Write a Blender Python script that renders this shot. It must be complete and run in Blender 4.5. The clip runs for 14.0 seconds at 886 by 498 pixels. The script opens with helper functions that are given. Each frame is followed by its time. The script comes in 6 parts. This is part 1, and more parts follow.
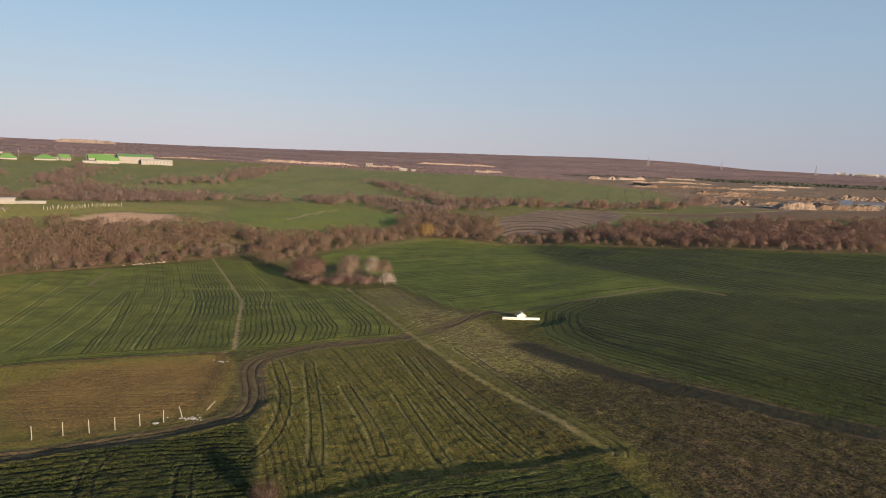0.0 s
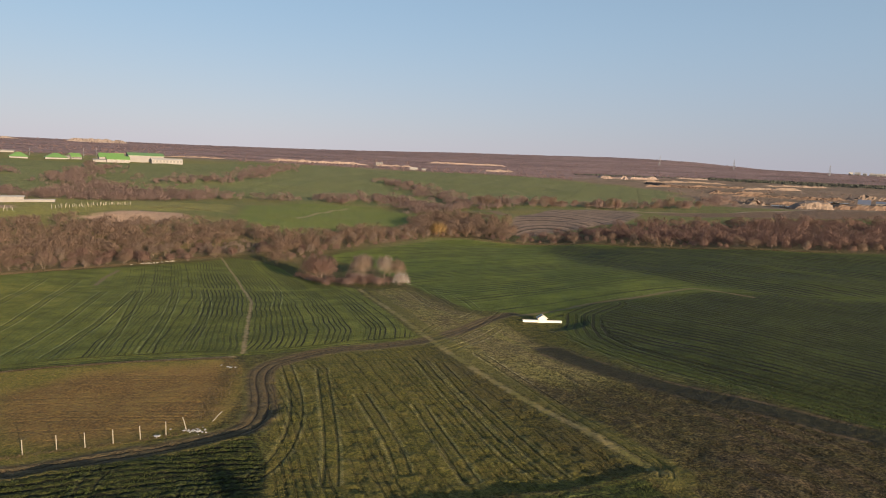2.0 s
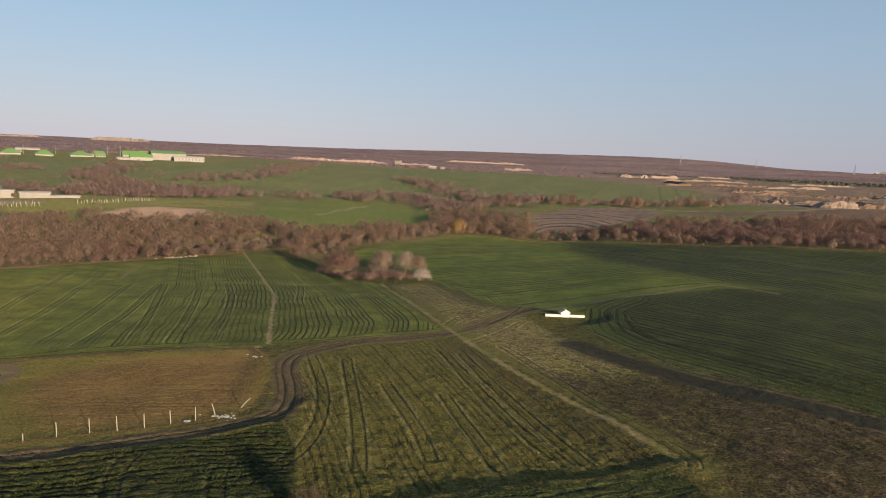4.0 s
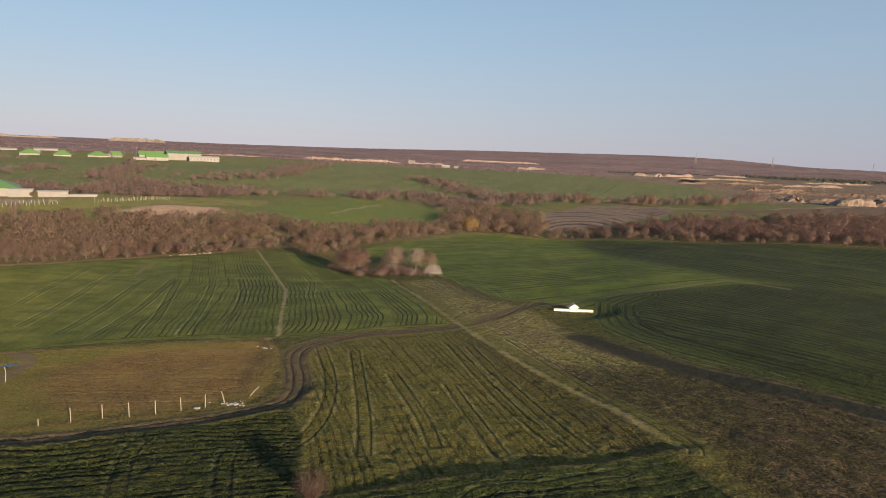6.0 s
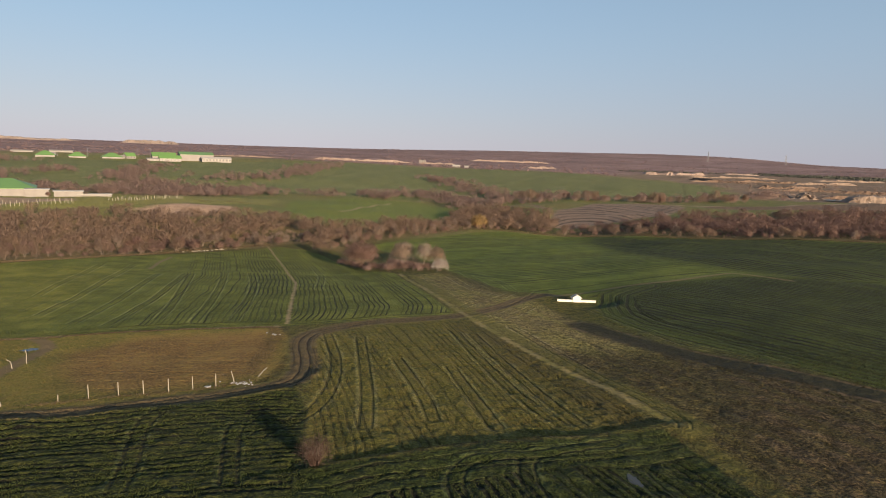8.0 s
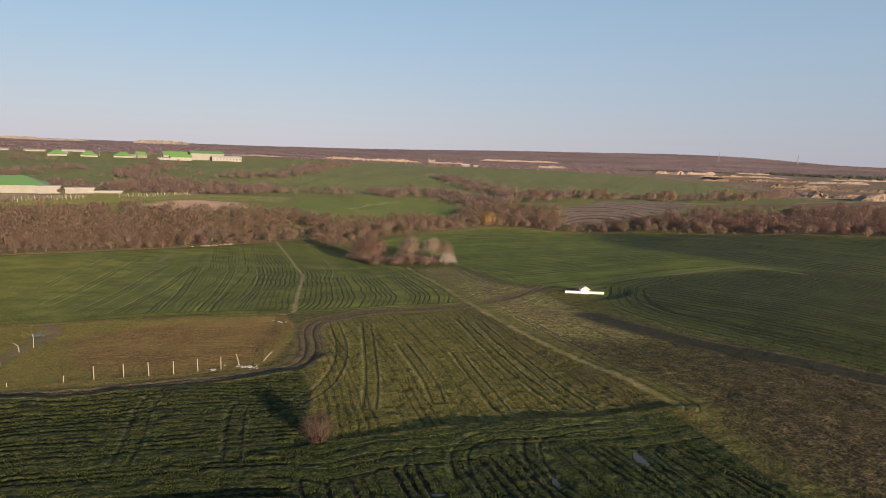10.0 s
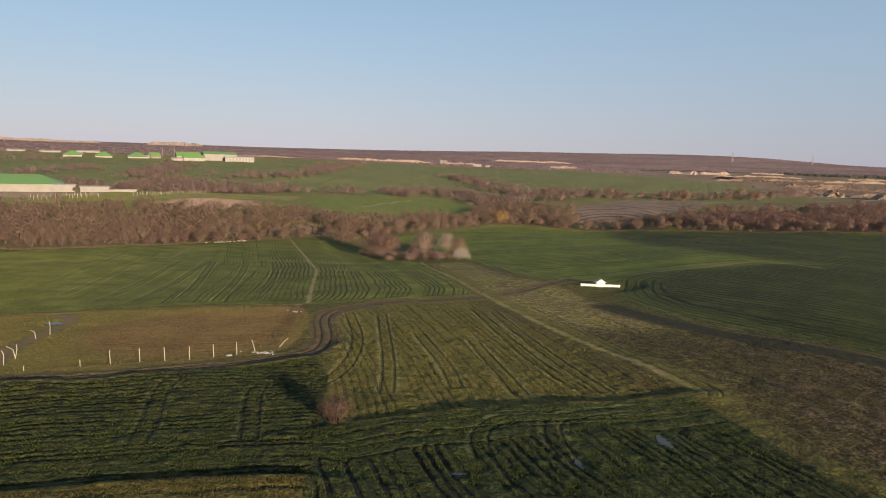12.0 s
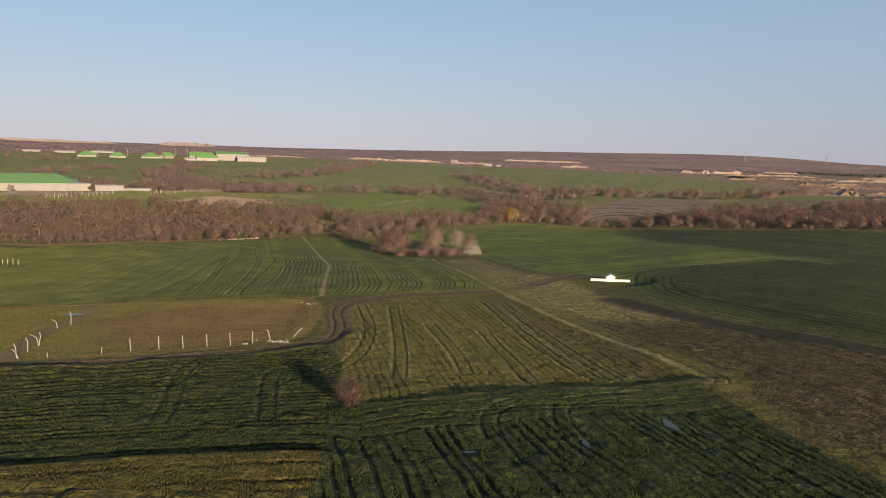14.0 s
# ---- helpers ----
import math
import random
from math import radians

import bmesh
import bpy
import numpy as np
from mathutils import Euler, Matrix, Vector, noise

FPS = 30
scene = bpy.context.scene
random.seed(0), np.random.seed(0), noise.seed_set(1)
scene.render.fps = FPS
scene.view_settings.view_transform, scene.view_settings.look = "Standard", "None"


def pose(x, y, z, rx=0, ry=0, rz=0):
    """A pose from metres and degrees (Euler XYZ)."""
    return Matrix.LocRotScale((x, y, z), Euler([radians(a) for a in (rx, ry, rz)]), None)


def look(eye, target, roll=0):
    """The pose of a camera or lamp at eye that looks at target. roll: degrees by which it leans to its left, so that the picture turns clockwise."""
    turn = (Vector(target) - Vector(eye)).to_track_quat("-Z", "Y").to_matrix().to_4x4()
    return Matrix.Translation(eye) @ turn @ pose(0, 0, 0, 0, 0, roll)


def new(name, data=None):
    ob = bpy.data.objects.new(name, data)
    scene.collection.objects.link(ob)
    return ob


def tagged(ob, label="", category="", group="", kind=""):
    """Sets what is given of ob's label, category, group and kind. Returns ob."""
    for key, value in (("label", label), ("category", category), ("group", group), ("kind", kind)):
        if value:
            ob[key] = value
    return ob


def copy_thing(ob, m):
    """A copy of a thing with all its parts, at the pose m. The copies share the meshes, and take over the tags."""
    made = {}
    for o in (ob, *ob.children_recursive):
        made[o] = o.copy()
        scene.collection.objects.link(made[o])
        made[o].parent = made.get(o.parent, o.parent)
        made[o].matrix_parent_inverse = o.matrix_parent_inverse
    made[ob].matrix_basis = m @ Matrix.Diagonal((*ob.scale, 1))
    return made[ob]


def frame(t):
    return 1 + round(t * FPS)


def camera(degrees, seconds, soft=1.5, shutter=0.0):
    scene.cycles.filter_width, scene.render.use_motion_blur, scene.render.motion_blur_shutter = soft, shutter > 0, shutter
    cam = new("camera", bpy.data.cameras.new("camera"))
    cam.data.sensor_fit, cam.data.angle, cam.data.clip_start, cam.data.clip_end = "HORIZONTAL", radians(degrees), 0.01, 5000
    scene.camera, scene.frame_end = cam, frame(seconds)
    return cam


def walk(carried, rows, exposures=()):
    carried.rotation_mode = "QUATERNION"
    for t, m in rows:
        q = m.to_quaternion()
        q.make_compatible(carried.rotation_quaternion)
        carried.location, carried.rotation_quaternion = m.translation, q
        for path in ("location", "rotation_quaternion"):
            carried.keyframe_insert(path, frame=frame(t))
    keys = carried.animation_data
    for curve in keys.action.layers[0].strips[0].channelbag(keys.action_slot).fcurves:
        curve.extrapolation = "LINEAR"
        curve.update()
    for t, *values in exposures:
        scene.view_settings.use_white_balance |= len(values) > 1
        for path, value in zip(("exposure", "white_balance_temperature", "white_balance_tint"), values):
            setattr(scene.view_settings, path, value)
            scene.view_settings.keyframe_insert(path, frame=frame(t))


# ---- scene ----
cam = camera(65.89, 14.0, soft=1.0)
PATH = [
    (0.0, pose(0.00, -0.00, 39.19, 82.388, -2.506, 0.415)),
    (0.5, pose(-0.55, 2.70, 38.75, 82.380, -2.521, 0.582)),
    (1.0, pose(-1.16, 5.35, 38.68, 82.352, -2.506, 0.756)),
    (1.5, pose(-1.62, 7.09, 38.51, 82.342, -2.503, 0.984)),
    (2.0, pose(-2.17, 7.77, 37.95, 82.331, -2.529, 1.201)),
    (2.5, pose(-2.76, 7.79, 37.51, 82.299, -2.501, 1.545)),
    (3.0, pose(-3.25, 7.73, 37.19, 82.271, -2.481, 1.942)),
    (3.5, pose(-3.47, 7.59, 36.94, 82.241, -2.528, 2.331)),
    (4.0, pose(-3.27, 7.37, 36.57, 82.187, -2.584, 2.741)),
    (6.5, pose(-1.50, 5.31, 35.33, 82.109, -2.319, 4.108)),
    (7.0, pose(-1.07, 4.42, 34.97, 82.143, -2.248, 4.332)),
    (7.5, pose(-0.49, 3.20, 34.57, 82.117, -2.081, 4.580)),
    (8.0, pose(0.12, 2.16, 34.00, 82.118, -2.048, 4.822)),
    (10.5, pose(0.77, 2.52, 31.09, 82.138, -1.948, 5.834)),
    (11.0, pose(0.51, 2.68, 30.61, 82.178, -1.874, 6.067)),
    (11.5, pose(0.25, 2.86, 29.80, 82.204, -1.841, 6.308)),
    (12.0, pose(0.00, 2.97, 29.13, 82.217, -1.876, 6.567)),
    (12.5, pose(-0.13, 3.00, 28.63, 82.228, -1.861, 6.804)),
    (13.0, pose(-0.16, 2.92, 28.15, 82.234, -1.844, 7.051)),
    (13.5, pose(-0.02, 2.20, 28.09, 82.211, -1.774, 7.252)),
    (14.0, pose(0.23, 0.95, 28.09, 82.200, -1.763, 7.465)),
]
walk(cam, PATH, exposures=[(0.0, 1.38), (14.0, 1.38)])

# ---- light ----
SUN_TO = Vector((0.574, -0.805, 0.187)).normalized()      # from the ground towards the low sun behind the camera
world = bpy.data.worlds.new("sky")
scene.world = world
world.use_nodes = True
wn = world.node_tree.nodes
sky = wn.new("ShaderNodeTexSky")
sky.sky_type = "NISHITA"
sky.sun_disc = False
sky.sun_elevation = math.asin(SUN_TO.z)
sky.sun_rotation = math.atan2(SUN_TO.x, SUN_TO.y)
sky.air_density, sky.dust_density, sky.ozone_density = 1.0, 0.1, 3.2
wn["Background"].inputs["Strength"].default_value = 0.050
haze = wn.new("ShaderNodeMix")                              # thin even haze of a spring evening
haze.data_type = "RGBA"
up = wn.new("ShaderNodeSeparateXYZ")
world.node_tree.links.new(wn.new("ShaderNodeTexCoord").outputs["Generated"], up.inputs["Vector"])
thin_out = wn.new("ShaderNodeMapRange")                      # thickest at the horizon, thinner overhead
thin_out.inputs["From Min"].default_value, thin_out.inputs["From Max"].default_value = 0.0, 0.24
thin_out.inputs["To Min"].default_value, thin_out.inputs["To Max"].default_value = 0.85, 0.52
world.node_tree.links.new(up.outputs["Z"], thin_out.inputs["Value"])
world.node_tree.links.new(thin_out.outputs["Result"], haze.inputs["Factor"])
haze_tint = wn.new("ShaderNodeMix")                         # lavender low down, clear blue above
haze_tint.data_type = "RGBA"
haze_tint.inputs["A"].default_value = (3.3, 4.15, 5.1, 1)
low_sky = wn.new("ShaderNodeMapRange")
low_sky.interpolation_type = "SMOOTHSTEP"
low_sky.inputs["From Min"].default_value, low_sky.inputs["From Max"].default_value = 0.22, -0.02
world.node_tree.links.new(up.outputs["Z"], low_sky.inputs["Value"])
world.node_tree.links.new(low_sky.outputs["Result"], haze_tint.inputs["Factor"])
low_haze = wn.new("ShaderNodeMix")                          # low haze fades from west to east
low_haze.data_type = "RGBA"
low_haze.inputs["A"].default_value = (4.25, 4.1, 4.95, 1)
low_haze.inputs["B"].default_value = (3.05, 3.05, 3.85, 1)
eastward = wn.new("ShaderNodeMapRange")
eastward.inputs["From Min"].default_value, eastward.inputs["From Max"].default_value = -0.3, 0.65
world.node_tree.links.new(up.outputs["X"], eastward.inputs["Value"])
world.node_tree.links.new(eastward.outputs["Result"], low_haze.inputs["Factor"])
world.node_tree.links.new(low_haze.outputs["Result"], haze_tint.inputs["B"])
world.node_tree.links.new(haze_tint.outputs["Result"], haze.inputs["B"])
world.node_tree.links.new(sky.outputs["Color"], haze.inputs["A"])
world.node_tree.links.new(haze.outputs["Result"], wn["Background"].inputs["Color"])
sun = new("sun", bpy.data.lights.new("sun", "SUN"))
sun.data.energy, sun.data.angle, sun.data.color = 4.85, radians(0.6), (1.0, 0.757, 0.505)
sun.matrix_world = look(SUN_TO * 100, (0, 0, 0))

# ---- materials ----
def material(name):
    m = bpy.data.materials.new(name)
    m.use_nodes = True
    nt = m.node_tree
    return m, nt, nt.nodes["Principled BSDF"]


def node(nt, kind, **values):
    n = nt.nodes.new(kind)
    for key, value in values.items():
        if key in n.inputs:
            n.inputs[key].default_value = value
        elif key == "attribute_name":
            n.attribute_name = value
        elif key == "interpolation_type":
            n.interpolation_type = value
        elif key == "operation":
            n.operation = value
        elif key == "data_type":
            n.data_type = value
    return n


def link(nt, a, b):
    nt.links.new(a, b)


def noise_node(nt, scale, detail=4.0, rough_=0.55, vector=None):
    n = node(nt, "ShaderNodeTexNoise", Scale=scale, Detail=detail, Roughness=rough_)
    if vector is not None:
        link(nt, vector, n.inputs["Vector"])
    return n.outputs["Fac"]


def ramp(nt, fac, lo, hi, a=0.0, b=1.0):
    n = node(nt, "ShaderNodeMapRange", interpolation_type="SMOOTHSTEP")
    n.inputs["From Min"].default_value, n.inputs["From Max"].default_value = lo, hi
    n.inputs["To Min"].default_value, n.inputs["To Max"].default_value = a, b
    link(nt, fac, n.inputs["Value"])
    return n.outputs["Result"]


def maths(nt, op, a, b=0.0):
    n = node(nt, "ShaderNodeMath", operation=op)
    for slot, v in zip(n.inputs, (a, b)):
        if isinstance(v, (int, float)):
            slot.default_value = v
        else:
            link(nt, v, slot)
    return n.outputs[0]


def mix(nt, fac, a, b):
    n = node(nt, "ShaderNodeMix", data_type="RGBA")
    for slot, v in ((n.inputs["Factor"], fac), (n.inputs["A"], a), (n.inputs["B"], b)):
        if isinstance(v, (int, float)):
            slot.default_value = v
        elif isinstance(v, tuple):
            slot.default_value = (*v, 1)
        else:
            link(nt, v, slot)
    return n.outputs["Result"]


def surface(name, a, b, scale=3.0, roughness=0.8, metallic=0.0, bump=0.02, grain=30.0, random_=0.0):
    """A weathered surface: two tones in patches, fine grain and relief."""
    m, nt, bsdf = material(name)
    at = node(nt, "ShaderNodeTexCoord").outputs["Object"]
    patch = noise_node(nt, scale, 5, 0.6, at)
    fine = noise_node(nt, grain, 3, 0.6, at)
    f = maths(nt, "ADD", maths(nt, "MULTIPLY", patch, 0.65), maths(nt, "MULTIPLY", fine, 0.35))
    f = ramp(nt, f, 0.3, 0.7)
    colour = mix(nt, f, a, b)
    if random_:
        r = node(nt, "ShaderNodeObjectInfo").outputs["Random"]
        hsv = node(nt, "ShaderNodeHueSaturation")
        link(nt, ramp(nt, r, 0, 1, 1 - random_, 1 + random_), hsv.inputs["Value"])
        link(nt, colour, hsv.inputs["Color"])
        colour = hsv.outputs["Color"]
    link(nt, colour, bsdf.inputs["Base Color"])
    bsdf.inputs["Roughness"].default_value = roughness
    bsdf.inputs["Metallic"].default_value = metallic
    bn = node(nt, "ShaderNodeBump", Strength=0.6, Distance=bump)
    link(nt, fine, bn.inputs["Height"])
    link(nt, bn.outputs["Normal"], bsdf.inputs["Normal"])
    return m


def twig_material(name, a, b, c):
    """Bark and twigs: colour varies from plant to plant and from twig to twig."""
    m, nt, bsdf = material(name)
    plant = node(nt, "ShaderNodeObjectInfo").outputs["Random"]
    twig = node(nt, "ShaderNodeNewGeometry").outputs["Random Per Island"]
    base = mix(nt, plant, a, b)
    colour = mix(nt, maths(nt, "MULTIPLY", twig, 0.35), base, c)
    grain = noise_node(nt, 9.0, 3)
    colour = mix(nt, maths(nt, "MULTIPLY", grain, 0.25), colour, (0.05, 0.04, 0.035))
    link(nt, colour, bsdf.inputs["Base Color"])
    bsdf.inputs["Roughness"].default_value = 0.9
    bsdf.inputs["Specular IOR Level"].default_value = 0.1
    loose = node(nt, "ShaderNodeBsdfTranslucent")               # a spray of twigs lets half the light through
    link(nt, colour, loose.inputs["Color"])
    both = nt.nodes.new("ShaderNodeMixShader")
    both.inputs[0].default_value = 0.5
    link(nt, bsdf.outputs[0], both.inputs[1])
    link(nt, loose.outputs[0], both.inputs[2])
    link(nt, both.outputs[0], nt.nodes["Material Output"].inputs["Surface"])
    return m

# ---- shape of the land ----
# Cross-sections of the valley: height at each distance, bearing by bearing (degrees to the right of north).
REACH = (50, 95, 150, 205, 270, 350, 450, 580, 760, 1000, 1350, 2000, 3000, 4300)
SECTIONS = {
    -48: (3.4, 0.5, -2.4, -4.3, -5.1, -5.2, -5.4, -5.5, -5.5, -0.6, 9.3, 21.8, 32.1, 40.5),
    -34: (3.4, 1.0, -2.4, -5.4, -7.8, -8.6, -0.2, -7.1, -11.9, -0.4, 13.3, 20.4, 29.6, 41.5),
    -23: (3.3, 1.0, -2.1, -5.9, -10.0, -12.8, -2.8, -8.0, -14.7, -0.3, 13.0, 17.5, 27.3, 42.6),
    -13: (3.1, 0.9, -1.8, -6.1, -11.4, -12.8, -10.5, -11.3, -14.1, -0.8, 11.0, 13.6, 27.4, 47.9),
    -4: (3.0, 1.0, -1.6, -5.5, -9.6, -12.4, -14.8, -16.1, -16.5, -3.4, 7.2, 11.4, 32.8, 60.0),
    5: (3.1, 1.2, -1.6, -4.2, -6.6, -11.1, -15.9, -9.3, -9.3, -3.4, 6.3, 12.0, 36.1, 71.8),
}
SECTIONS.update({
    14: (3.2, 1.6, -0.4, -1.4, -3.3, -7.5, -9.1, -3.5, -7.6, -3.1, 1.3, 10.6, 34.8, 73.8),
    24: (3.2, 2.0, 1.0, 0.6, -0.7, -3.0, -3.1, 0.8, -0.3, -6.6, 1.3, 12.4, 28.8, 49.0),
    38: (3.1, 2.4, 2.0, 1.3, 0.8, 1.0, 2.6, 5.6, 5.5, 0.4, 1.7, 11.5, 22.9, 30.9),
})
BEARINGS = tuple(SECTIONS)
HEIGHTS = np.array(list(SECTIONS.values()))


def knot_weights(v, knots):
    n = len(knots)
    u = np.clip(np.interp(v, knots, np.arange(n)), 0, n - 1.001)
    i = u.astype(int)
    f = u - i
    w = (-.5*f + f*f - .5*f**3, 1 - 2.5*f*f + 1.5*f**3, .5*f + 2*f*f - 1.5*f**3, -.5*f*f + .5*f**3)
    return [(np.clip(i + k - 1, 0, n - 1), w[k]) for k in range(4)]


def land(x, y):
    """Broad height of the land."""
    x, y = np.asarray(x, float), np.asarray(y, float)
    around = knot_weights(np.degrees(np.arctan2(x, np.maximum(y, 1.0))), BEARINGS)
    along = knot_weights(np.log(np.clip(np.hypot(x, y), REACH[0], REACH[-1])), np.log(REACH))
    z = sum(HEIGHTS[bi, di] * bb * dd for bi, bb in around for di, dd in along)
    z = z + 9 * np.exp(-((x - 1180) / 420)**2 - ((y - 4100) / 500)**2) - 9 * np.exp(-((x - 1750) / 200)**2 - ((y - 3950) / 500)**2)
    behind = np.clip((40 - y) / 200, 0, 1)
    return z * (1 - behind) + 5.0 * behind


def lattice(ix, iy, seed):
    n = (ix * 374761393 + iy * 668265263 + seed * 982451653) & 0x7FFFFFFF
    n = ((n ^ (n >> 13)) * 1274126177) & 0x7FFFFFFF
    return ((n ^ (n >> 16)) & 0xFFFF) / 65535.0 - 0.5


def rough(x, y, size, seed=0):
    """Smooth random relief between -0.5 and 0.5."""
    u, v = np.asarray(x, float) / size, np.asarray(y, float) / size
    i, j = np.floor(u).astype(np.int64), np.floor(v).astype(np.int64)
    f, g = u - i, v - j
    f, g = f * f * (3 - 2 * f), g * g * (3 - 2 * g)
    a, b = lattice(i, j, seed), lattice(i + 1, j, seed)
    c, d = lattice(i, j + 1, seed), lattice(i + 1, j + 1, seed)
    return (a * (1 - f) + b * f) * (1 - g) + (c * (1 - f) + d * f) * g


def along_line(x, y, line):
    """Distance to a polyline, and the side of it (positive: left of its direction)."""
    best, side = np.full(np.shape(x), 1e9), np.zeros(np.shape(x))
    for (ax, ay), (bx, by) in zip(line[:-1], line[1:]):
        ux, uy = bx - ax, by - ay
        k = np.clip(((x - ax) * ux + (y - ay) * uy) / (ux * ux + uy * uy), 0, 1)
        d = np.hypot(x - ax - k * ux, y - ay - k * uy)
        near = d < best
        best = np.where(near, d, best)
        side = np.where(near, ux * (y - ay) - uy * (x - ax), side)
    return best, side


def wheel_distance(x, y, lines):
    """Distance to the nearest of several wheel lines, which stop at their ends."""
    best = np.full(np.shape(x), 1e9)
    for line in lines:
        d, _ = along_line(x, y, line)
        for (ax, ay), (bx, by) in ((line[0], line[1]), (line[-1], line[-2])):
            ux, uy = bx - ax, by - ay
            past = -((x - ax) * ux + (y - ay) * uy) / math.hypot(ux, uy)
            d = d + np.where((past > 0) & (np.hypot(x - ax, y - ay) < 4), 3 * past, 0)
        best = np.minimum(best, d)
    return best


def inside(x, y, outline):
    """Distance to the edge of a field, positive inside it."""
    d, _ = along_line(x, y, list(outline) + [outline[0]])
    odd = np.zeros(np.shape(x), bool)
    for (ax, ay), (bx, by) in zip(outline, list(outline[1:]) + [outline[0]]):
        if ay != by:
            odd ^= ((ay > y) != (by > y)) & (x < (bx - ax) * (y - ay) / (by - ay) + ax)
    return np.where(odd, d, -d)

# ---- the fields: outlines on the plan ----
FALLOW = ((-97, 112), (-66, 124), (-43, 131), (-39, 126), (-35, 114), (-33, 101), (-34, 94), (-42, 87), (-51, 81), (-66, 77), (-110, 60), (-140, 90))
BARE_EARTH = ((-72, 106), (-64, 119), (-43, 128), (-38, 122), (-35, 109), (-34, 99), (-41, 91), (-51, 86), (-60, 90))
WHEAT_LEFT = ((-260, 100), (-230, 170), (-165, 207), (-156, 230), (-147, 252), (-136, 275), (-124, 293), (-112, 306), (-104, 320), (-90, 312), (-76, 297), (-63, 274), (-50, 258), (-36, 243), (-8, 153), (-26, 142), (-42, 134), (-66, 126), (-97, 113), (-150, 92))
STRIPED = ((-33, 127), (-24, 138), (-7, 149), (-3, 143), (10, 112), (19, 91), (21, 86), (12, 80), (-1, 76), (-13, 69.5), (-17, 67.5), (-20, 73), (-23, 84), (-26, 97), (-32, 115))
WHEAT_RIGHT = ((-17, 249), (-27, 276), (-36, 298), (-48, 312), (-57, 325), (-61, 338), (-57, 350), (-43, 380), (-30, 410), (-14, 448), (5, 459), (58, 441), (116, 400), (175, 358), (260, 318), (420, 250), (300, 60), (120, 73), (75, 93), (60, 104), (53, 112.5), (48, 120), (41, 128.5), (34, 138), (28, 148), (25, 160), (25.5, 172), (27, 182), (16, 190), (3, 196))
# part of the right wheat whose colour carries painted shade
WHEAT_SHADED = ((29, 190), (40, 204), (77, 222), (120, 216), (420, 250), (300, 60), (120, 73), (75, 93), (60, 104), (53, 112.5), (48, 120), (41, 128.5), (34, 138), (28, 148), (25, 160), (25.5, 172), (27, 182))
WHEAT_NEAR = ((-62, 73), (-49, 77), (-40, 82), (-32, 88), (-27, 92), (-23, 84), (-20, 71), (-16, 57), (-17, 54), (-28, 51), (-40, 47), (-90, 36), (-120, 50))
YELLOW_ROWS = ((-100, 30), (-40, 46), (-28, 50), (-16, 53), (-15, 51), (-13, 46), (-10, 20), (-80, 0))
GREEN_ROWS = ((-20, 68), (-17, 66), (-13, 68), (-1, 74), (11, 78), (21, 83), (23, 78), (26, 68), (30, 58), (36, 44), (48, 10), (-10, 10), (-15.5, 52))
TRACK = ((-110, 58), (-80, 69), (-64, 75), (-50, 78), (-41, 84), (-33, 90), (-29, 94), (-28, 99), (-30, 108), (-34, 119), (-35, 126), (-33, 132), (-26, 141), (-16, 146), (-8, 152), (1, 168), (9, 183), (14, 189))
LIGHT_PATH = ((-34, 241), (-20, 197), (-6, 153), (7, 120), (17, 100), (22, 89), (23.5, 85))
EDGE_GRASS = ((22, 86), (24.5, 80), (27.5, 70), (31, 60), (38, 44))
FOOTPATH = ((-110, 321), (-85, 265), (-64, 213), (-60, 202), (-52, 172), (-42, 136))
FIELD_ROAD = ((16, 186), (27, 193), (41, 204.5), (53, 212), (64, 221.5), (77, 231), (81, 228), (89, 213))
MEADOW = ((-184, 601), (-160, 668), (-111, 713), (-75, 703), (-35, 624), (-20, 566), (-38, 528), (-60, 470), (-82, 412), (-100, 400), (-125, 415), (-150, 470), (-167, 535))
STUBBLE_WEST = ((-330, 415), (-253, 391), (-244, 378), (-260, 362), (-272, 352), (-330, 375))
STUBBLE = ((-205, 370), (-198, 400), (-173, 430), (-160, 410), (-166, 385), (-178, 365), (-190, 360))
POST_GRASS = ((-420, 340), (-420, 560), (-330, 585), (-215, 600), (-180, 560), (-165, 480), (-180, 450), (-215, 370), (-262, 320))
PLOUGHED = ((49, 585), (94, 661), (151, 700), (166, 645), (156, 588), (127, 524), (91, 505), (45, 478), (30, 500), (41, 532))
FAR_WHEAT = ((-1300, 760), (-1150, 1050), (-640, 985), (-520, 1020), (-440, 1130), (-300, 1270), (-100, 1330), (150, 1330), (330, 1130), (300, 820), (235, 760), (60, 735), (-60, 745), (-250, 740), (-360, 640), (-480, 560), (-700, 520))
FAR_ROAD = ((134, 714), (203, 655), (244, 640), (305, 666), (376, 728), (520, 840))
BROWN_FIELD = ((296, 655), (399, 765), (560, 840), (620, 700), (378, 586), (310, 562), (200, 560), (170, 600), (203, 648), (244, 634))
GREEN_FIELD = ((286, 500), (310, 556), (380, 582), (560, 640), (560, 520), (380, 466))
QUARRY_LAND = ((300, 800), (330, 1130), (230, 1350), (300, 1600), (900, 2000), (1500, 1900), (1400, 900), (700, 600), (420, 640))

